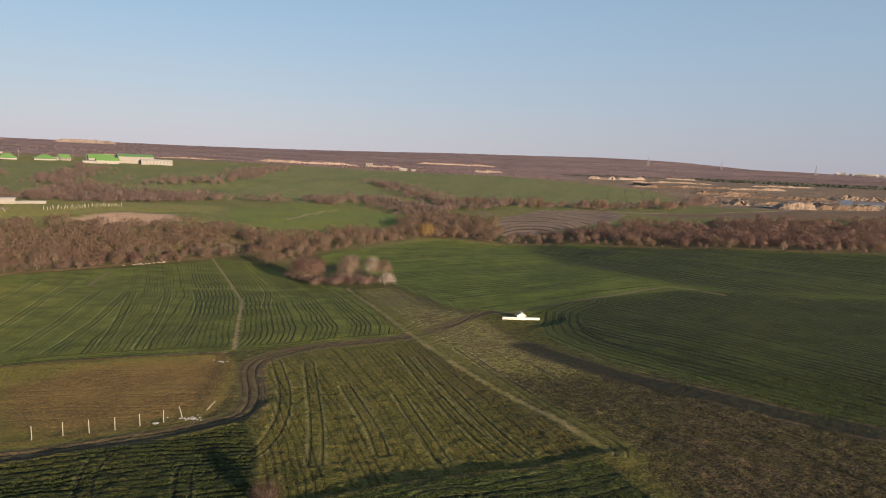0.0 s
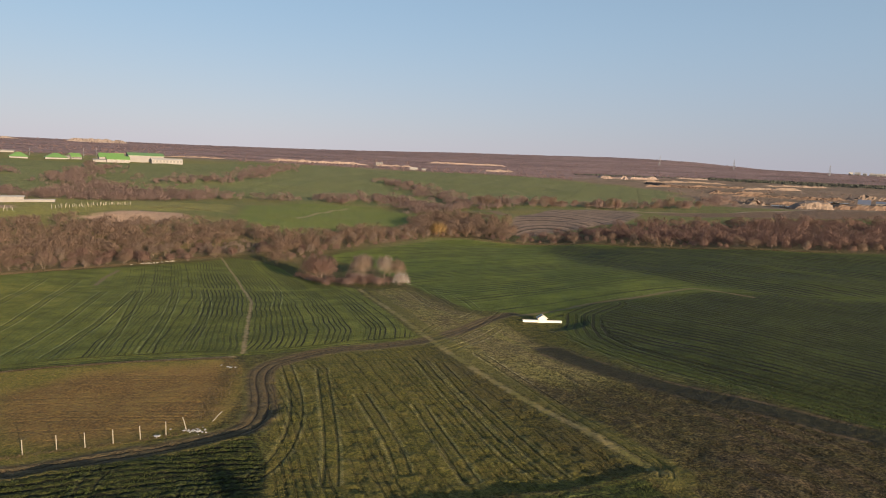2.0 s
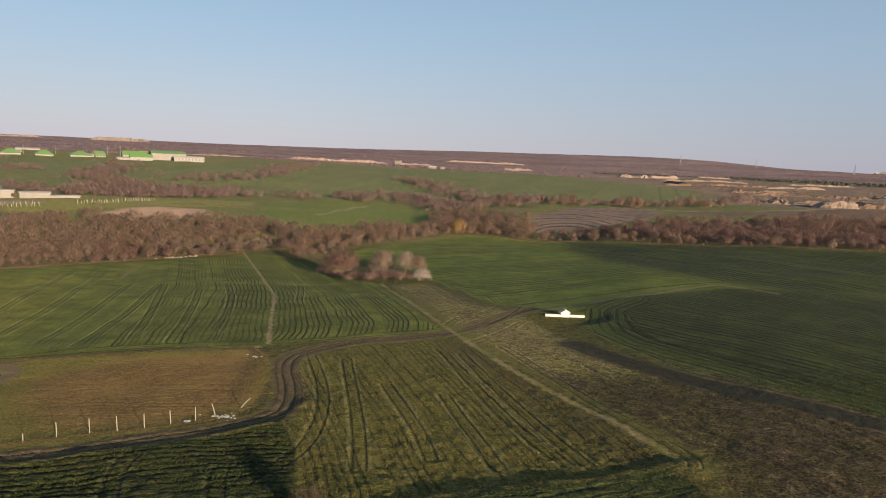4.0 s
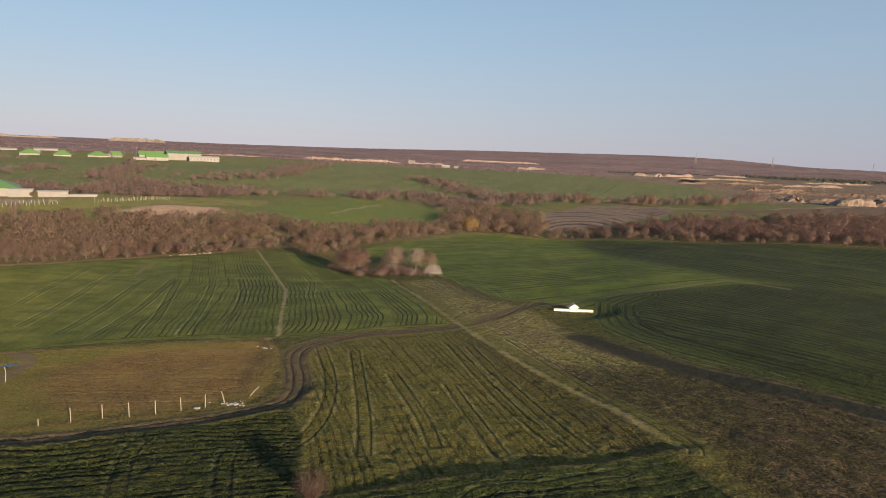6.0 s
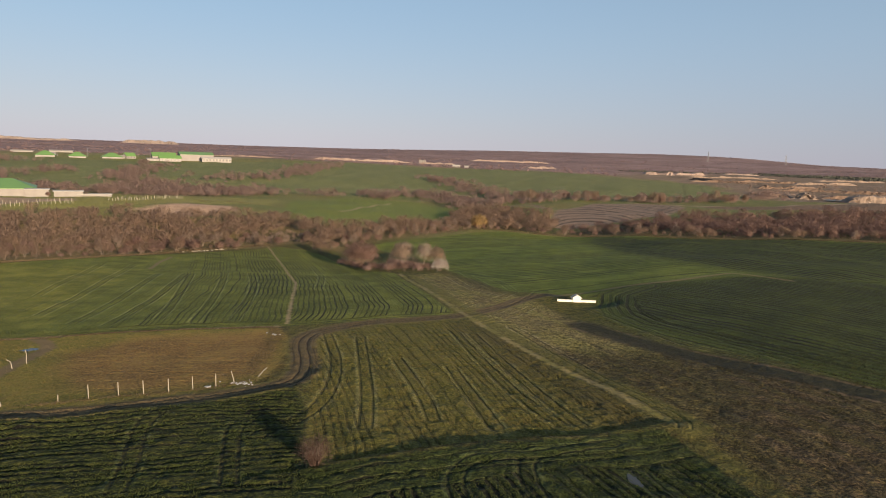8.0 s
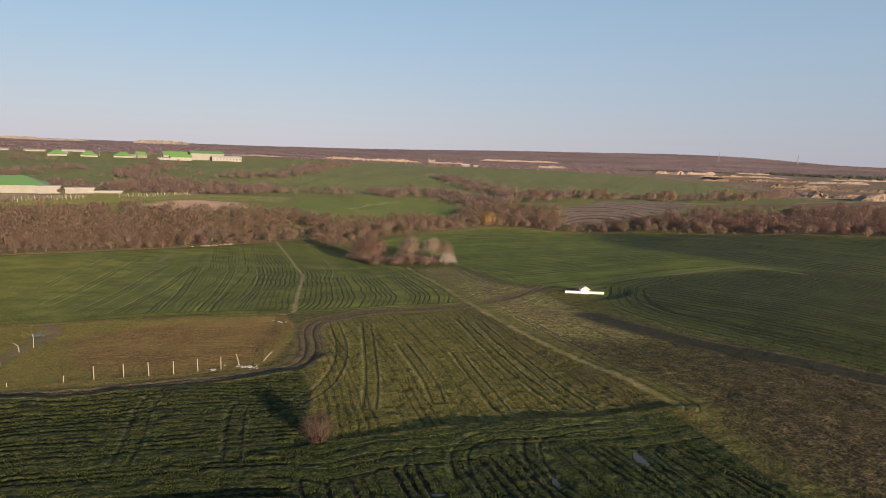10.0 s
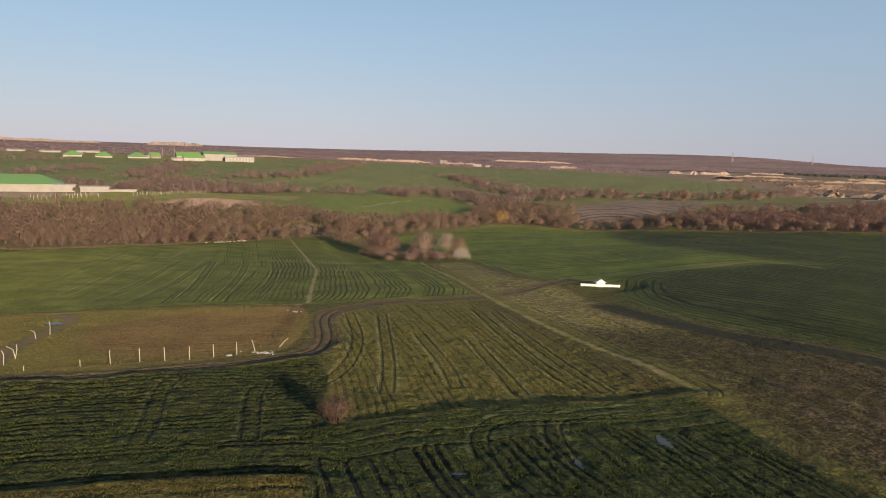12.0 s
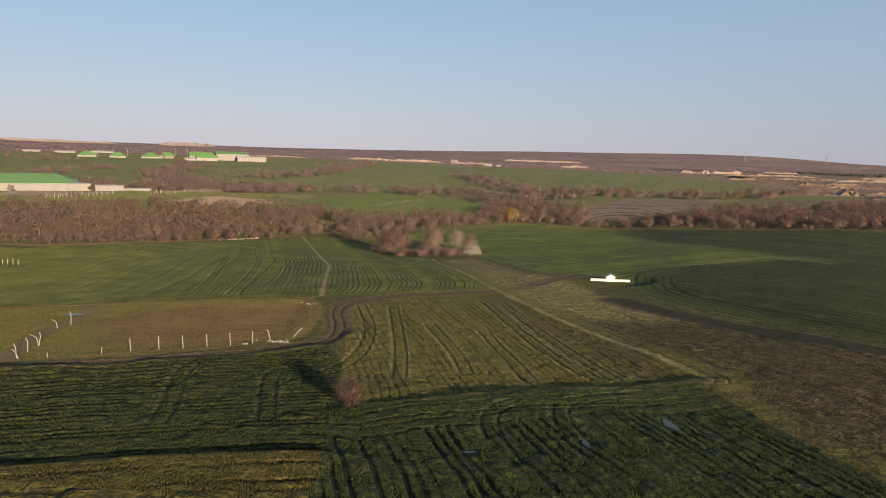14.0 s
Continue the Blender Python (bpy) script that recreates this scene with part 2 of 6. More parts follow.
WOOD_LEFT = ((-300, 170), (-225, 188), (-165, 215), (-155, 237), (-146, 258), (-136, 281), (-124, 299), (-112, 312), (-104, 328), (-92, 334), (-84, 350), (-88, 380), (-104, 392), (-130, 400), (-165, 372), (-205, 345), (-245, 312), (-330, 270))
WOOD_MID = ((-92, 324), (-72, 312), (-66, 335), (-62, 354), (-48, 386), (-35, 416), (-19, 456), (8, 470), (31, 454), (40, 480), (42, 530), (28, 570), (5, 600), (-20, 610), (-40, 560), (-30, 500), (-42, 468), (-62, 430), (-78, 400), (-90, 372), (-86, 350))
WOOD_RIGHT = ((31, 458), (80, 434), (118, 398), (156, 372), (192, 354), (262, 326), (345, 345), (420, 440), (330, 480), (250, 490), (170, 500), (135, 500), (88, 476), (50, 470))
FAR_LINES = (((-187, 1185), (-147, 1092), (-116, 1027)), ((-115, 495), (-113, 553), (-111, 624), (-107, 675)), ((-84, 1156), (-49, 1187)), ((-279, 1167), (-231, 1211)), ((-166, 809), (-137, 830)), ((75, 994), (86, 904)), ((139, 1080), (151, 983)), ((-700, 600), (-520, 690), (-455, 780)))


def eased(line, rounds=2):
    """Rounds the corners of a line."""
    for _ in range(rounds):
        out = [line[0]]
        for (ax, ay), (bx, by) in zip(line[:-1], line[1:]):
            out += [(0.75 * ax + 0.25 * bx, 0.75 * ay + 0.25 * by), (0.25 * ax + 0.75 * bx, 0.25 * ay + 0.75 * by)]
        line = out + [line[-1]]
    return tuple(line)


STRIPED_WHEELS = (
    ((-32, 129), (-26, 112), (-22.7, 98), (-22, 88), (-22.5, 82), (-26, 74)), ((-25, 127), (-22, 114.5), (-18.5, 99.5), (-16, 88), (-14.5, 78.7)), ((-16, 113), (-12.3, 102), (-8.7, 91.5), (-6.7, 83)),
    ((-7.7, 136), (-3, 118), (2.1, 101), (6, 89.5), (9.4, 83)), ((-4, 134), (0.8, 116.5), (5, 103), (8.6, 91), (11.6, 83)), ((-6.5, 108.6), (-2.8, 95), (1.3, 80.7)),
    ((3.8, 144), (12.5, 119), (18.5, 101.5), (22.3, 93.4), (24.7, 87), (23.8, 83.5)),
)
VALLEY_WHEELS = (
    ((-99, 140), (-107, 170), (-120, 206), (-130, 236)), ((-86, 132), (-89.5, 147), (-96.5, 173), (-110, 215)), ((-77, 129), (-82, 150), (-88.4, 175), (-102, 218)), ((-70, 137), (-77, 157.5), (-99, 215)),
    ((-61, 134), (-70, 164), (-80, 194), (-91, 223)), ((-53.6, 137), (-61, 165), (-71, 197), (-84, 228)), ((-115.5, 163), (-122.5, 182), (-139, 231)), ((-118, 222), (-105, 229), (-90, 233), (-77, 239), (-66, 236)),
    ((-67, 250), (-60, 232), (-55, 212), (-50, 190)),
)
NEAR_WHEELS = (
    ((-33.4, 58), (-36, 65.5), (-40.3, 75), (-40, 81)), ((-24, 61), (-27, 69), (-30, 77.5), (-27, 80.4)), ((5.4, 62), (4.2, 67), (4.2, 71), (6, 73.2), (10.7, 75.6), (15, 78)), ((-2, 61), (-3, 65), (-2.7, 68.3), (-0.8, 71), (6, 73)), ((15.8, 70.7), (16.1, 68.5), (19.4, 58.5)),
)
EAST_WHEELS = (
    ((58, 137.5), (46, 155.7), (41, 162), (37.2, 171), (38, 177), (43, 177.5)), ((51, 119), (43.5, 139), (38, 150), (34.3, 163), (31.7, 173), (32.6, 185), (39, 193)), ((75, 180.5), (67, 192), (63.4, 203), (63.6, 211), (69, 215)),
    ((69.6, 166), (62, 175), (55, 188), (49.4, 198), (46.4, 202), (51, 210)), ((50, 117), (40, 127), (35.6, 132.6), (30, 149), (25.8, 161), (23, 170)), ((42, 242), (38, 240), (40, 234.6)), ((30, 195), (41, 205), (49, 213), (65, 226), (77, 232.6)),
    ((127, 224), (108, 247), (88.7, 268), (66, 334)), ((-20, 262), (-14, 250), (-6, 236), (2, 216), (5, 198)),
)
STRIP_WHEELS = (
    ((-5, 149), (1, 162), (8, 179), (12, 193)), ((-3, 144), (4, 156), (10, 171)), ((-8, 163), (-5, 175), (1, 180), (6, 195)), ((-16, 234), (-7, 199), (0, 186)), ((-13, 250), (-5, 217), (0, 198)),
)
WHEEL_LINES = STRIPED_WHEELS + VALLEY_WHEELS + NEAR_WHEELS + EAST_WHEELS + STRIP_WHEELS
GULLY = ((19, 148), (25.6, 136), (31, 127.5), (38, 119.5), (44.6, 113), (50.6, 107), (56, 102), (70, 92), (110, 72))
BROWN_PATCH = ((27, 71), (30, 78.5), (32.5, 97), (36, 116), (43, 110), (53, 102), (60, 92), (48, 68), (33, 64))
WHEAT_WEST = ((-300, 90), (-300, 200), (-150, 215), (-125, 222), (-112, 190), (-104, 160), (-96, 135), (-92, 112))
THIN_EAST = ((-10, 150), (0, 118), (9, 96), (14, 78), (30, 78), (30, 100), (0, 155))
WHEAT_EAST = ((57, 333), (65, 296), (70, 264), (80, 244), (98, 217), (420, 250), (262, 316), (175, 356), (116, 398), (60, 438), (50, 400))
STRIP_HEAD = ((-36, 244), (-7, 151), (2, 130), (10, 122), (30, 125), (22, 145), (14, 172), (8, 186), (-2, 196), (-20, 248))
DAMP_GRASS = ((20, 154), (28, 147), (31, 150), (29, 160), (29, 172), (32, 184), (40, 196), (34, 200), (22, 186), (10, 186), (14, 168))
FIELD_HEM = ((-104, 110), (-97, 112.5), (-82, 119), (-66, 125), (-54, 129.5), (-43, 133))
SIDE_PATH = ((-131, 266), (-126, 246), (-119, 226))
STREAM_ROAD = ((-60, 706), (-40, 704), (-5, 672), (33, 645), (46, 600))
LEFT_DIRT = ((-66, 79), (-69.4, 85), (-72, 90.5), (-73.6, 97), (-75.5, 105), (-76.3, 112), (-84, 118))
TRACK, LIGHT_PATH, FOOTPATH, LEFT_DIRT, GULLY = eased(TRACK, 1), eased(LIGHT_PATH, 1), eased(FOOTPATH), eased(LEFT_DIRT), eased(GULLY)
WHEEL_LINES = tuple(eased(w) for w in WHEEL_LINES)
ROUGH_STRIP = ((-30, 236), (-6, 151), (22, 87), (40, 44), (90, 40), (75, 88), (52, 103), (35, 121), (20, 145), (10, 183), (0, 193), (-18, 245))
PUDDLES = ((15, 68.3, 0.6, 1.5, 20), (6.2, 61.5, 0.32, 1.1, 15), (-4, 57.5, 0.8, 0.3, 10), (-79, 110, 1.7, 0.9, 35))
BANKS = (
    # line walked with the drop on its left, height, foot
    (((-120, 52), (-63, 73), (-49, 76.2), (-40, 81.5), (-32, 87.5), (-27, 92.5), (-26.5, 99)), 0.55, 1.0),
    (((-17, 66.2), (-13, 68.6), (-1, 75), (12, 79.4), (21, 84.5)), 0.50, 1.2),
    (((-90, 35), (-40, 46.3), (-28, 50.3), (-16, 53.4)), 0.45, 1.0),
    (((27, 192), (40, 202), (60, 212)), 0.25, 1.4),
    (((-97, 111), (-66, 124), (-43, 131.5)), 0.25, 0.8),
)


def height(x, y):
    """Height of the ground with banks and unevenness."""
    x, y = np.asarray(x, float), np.asarray(y, float)
    far = np.hypot(x, y)
    z = land(x, y)
    z = z + 0.5 * rough(x, y, 31, 1) * np.clip(far / 120, 0.3, 4) + 0.22 * rough(x, y, 9, 2)
    z = z + 6.0 * rough(x, y, 420, 4) * np.clip((far - 900) / 900, 0, 1)
    pad = np.clip(2.0 - np.hypot(x - 21.4, y - 179.0) / 6.0, 0, 1)      # level standing of the fountain
    z = z * (1 - pad) + float(land(np.array([21.4]), np.array([179.0]))[0]) * pad
    near = far < 420
    for line, h, foot in BANKS:
        d, side = along_line(x, y, line)
        s = np.where(side > 0, d, -d)
        z = z + np.where(near, h * (0.8 + 0.9 * rough(x, y, 6, 91)) * np.where(s < 0, np.exp(-(s / 5.0)**2), np.clip(1 - s / foot, 0, 1)), 0)
    return z


def puddle_level(x, y):
    return float(land(np.array([x]), np.array([y]))[0] - 0.15)


def ground_z(x, y):
    return float(height(np.array([x]), np.array([y]))[0])


# ---- ground sheet: fine in front, coarse all round ----
def spread():
    ys = [-4900, -3500, -2400, -1600, -1000, -600, -350, -200, -110, -60, -30, -10, 5, 18, 28, 36, 41]
    y, step = 43.0, 0.22
    while y < 4900:
        ys.append(y)
        step = max(0.22, 0.0042 * y + 0.00001 * y * y)
        y += step
    ys.append(4920.0)
    us = np.concatenate([[-40, -18, -9, -5, -3, -2, -1.5, -1.2, -1.05], np.linspace(-0.93, 0.73, 680), [0.8, 0.9, 1.1, 1.5, 2.2, 3.5, 6, 12, 25, 40]])
    return np.array(ys), us


def row_pattern(x, y):
    """Drilling rows and wheel lines: position across the rows (in row widths), how plainly they show, and how narrow the furrow is."""
    row, amp, cut = np.zeros_like(x), np.zeros_like(x), np.full_like(x, 0.5)

    def lay(mask, r, a, c, margin=1.0, some=0.0):
        k = mask > 0
        row[k] = r[k]
        cut[k] = c
        line = np.floor(r + 0.25).astype(np.int64)
        strength = np.clip((lattice(line, line * 0 + int(c * 100), 77) + 0.5 - some) * 2.2, 0, 1)
        worn = np.clip(0.85 + 0.8 * rough(x, y, 13, 55) + 0.5 * rough(x, y, 4, 56), 0.3, 1)
        amp[k] = (a * strength * worn * np.clip(mask / margin, 0, 1))[k]

    bend = np.interp(y, (90, 137, 172, 213, 265, 320), (-26, -42, -52, -64, -85, -110))
    across = x - bend
    across = np.where(across < -25, -25 + (across + 25) * 1.25, across)
    wl = inside(x, y, WHEAT_LEFT)
    shift = np.where(y > 223 + (x + 118) * 0.25 + 2 * rough(x, y, 15, 45), 0.45, 0.0)
    hook = 3.0 * np.exp(-(along_line(x, y, ((-42, 134), (-26, 142), (-8, 153)))[0] / 11)**2)
    lay(wl, shift + (across + np.where(across > 0, hook, 0)) / 1.3 + 1.1 * rough(x, y, 30, 11) + 0.6 * rough(x, y, 9, 31) + 0.25 * rough(x, y, 3.5, 57), 0.95, 0.42, 2.0, 0.0)
    lone = np.floor(row + 0.25) % 5
    amp[:] = np.where((wl > 0) & (across < -14), amp * np.where(lone < 2, 1.0, 0.5) * np.clip((across + 50) / 18, 0.4, 1), amp)
    turn_row = np.abs(y - 223 - (x + 118) * 0.25 - 2 * rough(x, y, 15, 45))
    amp[:] = np.where((wl > 0) & (turn_row < 2.2) & (x > -122), 0.0, amp)
    low_edge, _ = along_line(x, y, ((-150, 92), (-97, 113), (-66, 126), (-42, 134), (-26, 142), (-8, 153)))
    lay(np.where(low_edge < 4.5 + 3 * rough(x, y, 14, 39), wl, -1.0), low_edge / 1.5 + 0.4 * rough(x, y, 9, 40), 0.9, 0.35, 0.8, 0.1)
    lay(inside(x, y, ROUGH_STRIP), (0.92 * x + 0.39 * y + 0.8 * rough(x, y, 20, 51)) / 2.8, 0.45, 0.55, 1.5, 0.45)
    lay(inside(x, y, STRIPED), (x + 0.33 * (y - 130) + 0.0035 * np.clip(-8 - x, 0, 30) * (y - 100)) / 1.15 + 0.6 * rough(x, y, 15, 12) + 0.35 * rough(x, y, 5, 32), 0.5, 0.42, 1.5, 0.2)
    lay(inside(x, y, WHEAT_RIGHT), (0.87 * y - 0.5 * x + 6 * rough(x, y, 70, 5) + 1.5 * rough(x, y, 20, 33)) / 4.2, 0.8, 0.3, 4.0, 0.2)
    lay(inside(x, y, WHEAT_EAST), (0.92 * x + 0.40 * y + 5 * rough(x, y, 70, 5) + 1.3 * rough(x, y, 20, 33)) / 4.0, 1.3, 0.1, 4.0, 0.0)
    lay(inside(x, y, WHEAT_SHADED), (0.82 * x + 0.576 * y + 5 * rough(x, y, 60, 6) + 1.2 * rough(x, y, 14, 34)) / 2.3, 1.3, 0.15, 2.0, 0.0)
    dark_edge, _ = along_line(x, y, ((120, 73), (75, 93), (60, 104), (53, 112.5), (48, 120), (41, 128.5), (34, 138), (28, 148), (25, 160), (25.5, 172), (29, 188), (40, 203)))
    lay(np.where(dark_edge < 9 + 5 * rough(x, y, 20, 43), inside(x, y, WHEAT_SHADED), -1.0), dark_edge / 2.2 + 0.5 * rough(x, y, 12, 44), 1.0, 0.3, 1.0, 0.1)
    lay(inside(x, y, WHEAT_NEAR), (y - 0.3 * x + 1.6 * rough(x, y, 9, 7) + 3 * rough(x, y, 22, 8) + 0.5 * rough(x, y, 3, 35)) / 1.25, 1.25, 0.15, 0.8, 0.05)
    lay(inside(x, y, YELLOW_ROWS), (y - 0.28 * x + 1.1 * rough(x, y, 7, 9) + 0.5 * rough(x, y, 3, 36)) / 1.5, 1.0, 0.1, 0.5, 0.15)
    head = inside(x, y, GREEN_ROWS)
    edge, _ = along_line(x, y, ((-17, 65), (-13, 68), (-1, 74), (11, 78), (21, 83)))
    along = (x + 0.47 * (y - 60) + 0.8 * rough(x, y, 14, 10) + 0.4 * rough(x, y, 4, 37)) / 1.2
    lay(head, along, 1.1, 0.12, 0.8, 0.1)
    lay(np.where(edge < 7.5 + 3 * rough(x, y, 9, 38), head, -1.0), edge / 1.2 + 0.5 * rough(x, y, 8, 13), 0.9, 0.25, 0.8, 0.3)
    lay(inside(x, y, PLOUGHED), (np.hypot(x - 60, (y - 450) * 0.4) + 3 * rough(x, y, 30, 14)) / 6.0, 0.85, 0.2, 4, 0.1)
    lay(inside(x, y, FAR_WHEAT), (x * 0.85 - y * 0.2 + 40 * rough(x, y, 260, 15)) / 11.0, 0.35, 0.55, 12, 0.4)
    lay(inside(x, y, BARE_EARTH), (y - 0.1 * x + 0.8 * rough(x, y, 9, 16)) / 1.3, 0.35, 0.4, 3, 0.4)
    return row, amp, cut


def make_ground():
    ys, us = spread()
    ny, nu = len(ys), len(us)
    wide = np.where(ys > 40, ys + 25, np.maximum(65.0, 65 + (40 - ys) * 0.0))
    x = us[None, :] * wide[:, None]
    x = np.clip(x, -4950, 4950)
    y = np.repeat(ys[:, None], nu, 1)
    # keep columns apart where they reach the rim
    x = x + np.arange(nu)[None, :] * 0.02
    x, y = x.ravel(), y.ravel()
    z = height(x, y)
    row, amp, cut = row_pattern(x, y)
    far = np.hypot(x, y)
    fine = np.clip((260 - far) / 150, 0, 1)
    green = np.maximum.reduce([inside(x, y, f) for f in (WHEAT_LEFT, STRIPED, WHEAT_NEAR, YELLOW_ROWS, GREEN_ROWS, WHEAT_SHADED)])
    groove = np.clip((np.sin(row * 2 * np.pi + 1.2 * rough(x, y, 2.5, 20)) - cut + 0.15) / 0.4, 0, 1)
    wheel_z = wheel_distance(x, y, WHEEL_LINES)
    z = z - 0.065 * fine * np.clip(1.5 - np.abs(wheel_z - 0.8) / 0.2, 0, 1)
    z = z - 0.24 * groove * amp * np.clip((165 - far) / 50, 0, 1) * (0.7 + 0.6 * rough(x, y, 6, 22))
    z = z + fine * (0.22 * rough(x, y, 1.3, 21) + 0.16 * rough(x, y, 0.7, 23)) * np.where(inside(x, y, FALLOW) > 0, 0.25, np.where(np.maximum(inside(x, y, WHEAT_LEFT), inside(x, y, WHEAT_RIGHT)) > 0, 0.5, np.where(green > 0, 1.0, 0.65)))
    on_track = along_line(x, y, TRACK)[0]
    z = z - 0.14 * np.clip(1.5 - np.abs(on_track - 0.75) / 0.18, 0, 1) + 0.05 * np.clip(1.5 - np.abs(on_track - 1.5) / 0.25, 0, 1)
    for px, py, rx, ry, turn in PUDDLES:
        d = np.hypot(x - px, y - py) / max(rx, ry)
        f = np.clip(1.9 - d, 0, 1)
        z = z * (1 - f) + (puddle_level(px, py) - 0.06 + 0.07 * np.clip(d, 0, 2)) * f
    co = np.stack([x, y, z], 1)
    i = np.arange((ny - 1) * (nu - 1))
    a = (i // (nu - 1)) * nu + i % (nu - 1)
    quads = np.stack([a, a + 1, a + nu + 1, a + nu], 1)
    me = bpy.data.meshes.new("ground")
    me.vertices.add(len(co))
    me.vertices.foreach_set("co", co.ravel())
    me.loops.add(quads.size)
    me.loops.foreach_set("vertex_index", quads.ravel().astype(np.int32))
    me.polygons.add(len(quads))
    me.polygons.foreach_set("loop_start", (np.arange(len(quads)) * 4).astype(np.int32))
    me.polygons.foreach_set("use_smooth", np.ones(len(quads), bool))
    me.update()

    def keep(name, values):
        me.attributes.new(name, "FLOAT", "POINT").data.foreach_set("value", np.asarray(values, np.float32))

    for name, outline in (("fallow", FALLOW), ("earth", BARE_EARTH), ("wheat_left", WHEAT_LEFT), ("striped", STRIPED), ("wheat_right", WHEAT_RIGHT),
                          ("wheat_dark", WHEAT_SHADED), ("wheat_near", WHEAT_NEAR), ("yellow_rows", YELLOW_ROWS), ("green_rows", GREEN_ROWS), ("meadow", MEADOW),
                          ("stubble", STUBBLE), ("stubble_west", STUBBLE_WEST), ("post_grass", POST_GRASS), ("wheat_east", WHEAT_EAST), ("strip_head", STRIP_HEAD), ("wheat_west", WHEAT_WEST), ("thin_east", THIN_EAST), ("damp_grass", DAMP_GRASS), ("rough_strip", ROUGH_STRIP), ("ploughed", PLOUGHED), ("brown_patch", BROWN_PATCH), ("brown_field", BROWN_FIELD), ("green_field", GREEN_FIELD), ("wood_left", WOOD_LEFT), ("wood_mid", WOOD_MID), ("wood_right", WOOD_RIGHT), ("far_wheat", FAR_WHEAT), ("quarry", QUARRY_LAND)):
        keep(name, inside(x, y, outline))
    for name, line in (("track", TRACK), ("light_path", LIGHT_PATH), ("footpath", FOOTPATH), ("field_road", FIELD_ROAD), ("far_road", FAR_ROAD), ("left_dirt", LEFT_DIRT), ("gully", GULLY), ("edge_grass", EDGE_GRASS), ("side_path", SIDE_PATH), ("field_hem", FIELD_HEM), ("stream_road", STREAM_ROAD)):
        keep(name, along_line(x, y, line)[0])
    keep("wheel", wheel_z)
    keep("far_line", np.minimum.reduce([along_line(x, y, line)[0] for line in FAR_LINES]))
    keep("upland", far)
    keep("row", row)
    keep("row_depth", amp)
    keep("row_cut", cut)
    ob = new("ground", me)
    me.materials.append(ground_material())
    return tagged(ob, "rolling farmland with green wheat fields, dry grass and earth tracks", "ground", kind="structure")


def ground_material():
    m, nt, bsdf = material("farmland")
    at = node(nt, "ShaderNodeNewGeometry").outputs["Position"]
    tiny = noise_node(nt, 2.6, 3, 0.65, at)
    small = noise_node(nt, 0.7, 4, 0.6, at)
    mid = noise_node(nt, 0.12, 4, 0.6, at)
    large = noise_node(nt, 0.018, 4, 0.6, at)
    vast = noise_node(nt, 0.004, 6, 0.65, at)
    grassy = ramp(nt, maths(nt, "ADD", maths(nt, "MULTIPLY", tiny, 0.6), maths(nt, "MULTIPLY", small, 0.4)), 0.40, 0.60)
    patchy = ramp(nt, maths(nt, "ADD", maths(nt, "MULTIPLY", mid, 0.6), maths(nt, "MULTIPLY", small, 0.4)), 0.36, 0.64)
    broad = ramp(nt, maths(nt, "ADD", maths(nt, "MULTIPLY", large, 0.6), maths(nt, "MULTIPLY", mid, 0.4)), 0.36, 0.64)

    def attr(name):
        n = node(nt, "ShaderNodeAttribute", attribute_name=name)
        return n.outputs["Fac"]

    def edge(value, lo, hi, wobble, source):
        shift = maths(nt, "MULTIPLY", maths(nt, "SUBTRACT", source, 0.5), wobble)
        return ramp(nt, maths(nt, "ADD", value, shift), lo, hi)

    # rough grass everywhere first, bare woods on the upland
    streak = node(nt, "ShaderNodeMapping")
    streak.vector_type = "TEXTURE"
    streak.inputs["Rotation"].default_value = (0, 0, radians(23))
    streak.inputs["Scale"].default_value = (3.0, 24.0, 4.0)
    link(nt, at, streak.inputs["Vector"])
    strip = ramp(nt, noise_node(nt, 1.0, 4, 0.6, streak.outputs["Vector"]), 0.38, 0.62)
    drawn = node(nt, "ShaderNodeMapping")
    drawn.vector_type = "TEXTURE"
    drawn.inputs["Rotation"].default_value = (0, 0, radians(25))
    drawn.inputs["Scale"].default_value = (1.7, 7.0, 3.0)
    link(nt, at, drawn.inputs["Vector"])
    fleck = noise_node(nt, 1.0, 4, 0.62, drawn.outputs["Vector"])
    colour = mix(nt, patchy, mix(nt, grassy, (0.088, 0.084, 0.020), (0.066, 0.071, 0.016)), mix(nt, grassy, (0.102, 0.092, 0.026), (0.078, 0.080, 0.018)))
    strip_a = mix(nt, grassy, (0.053, 0.046, 0.014), (0.077, 0.065, 0.019))
    strip_b = mix(nt, grassy, (0.053, 0.043, 0.018), (0.077, 0.060, 0.025))
    in_strip = edge(attr("rough_strip"), -1.0, 1.0, 3.0, small)
    meadowy = colour
    colour = mix(nt, maths(nt, "MULTIPLY", strip, 0.5), colour, mix(nt, grassy, (0.066, 0.052, 0.024), (0.088, 0.068, 0.030)))
    strip_c = mix(nt, strip, strip_a, strip_b)
    strip_c = mix(nt, ramp(nt, fleck, 0.52, 0.64, 0.0, 0.6), strip_c, mix(nt, grassy, (0.026, 0.028, 0.009), (0.038, 0.038, 0.012)))
    strip_c = mix(nt, ramp(nt, fleck, 0.46, 0.38, 0.0, 0.7), strip_c, mix(nt, grassy, (0.080, 0.070, 0.020), (0.110, 0.090, 0.030)))
    head = edge(attr("strip_head"), -6, 6, 8.0, mid)
    strip_c = mix(nt, maths(nt, "MULTIPLY", head, 0.95), strip_c, mix(nt, strip, mix(nt, grassy, (0.142, 0.128, 0.036), (0.192, 0.164, 0.054)), mix(nt, grassy, (0.136, 0.112, 0.042), (0.182, 0.146, 0.060))))
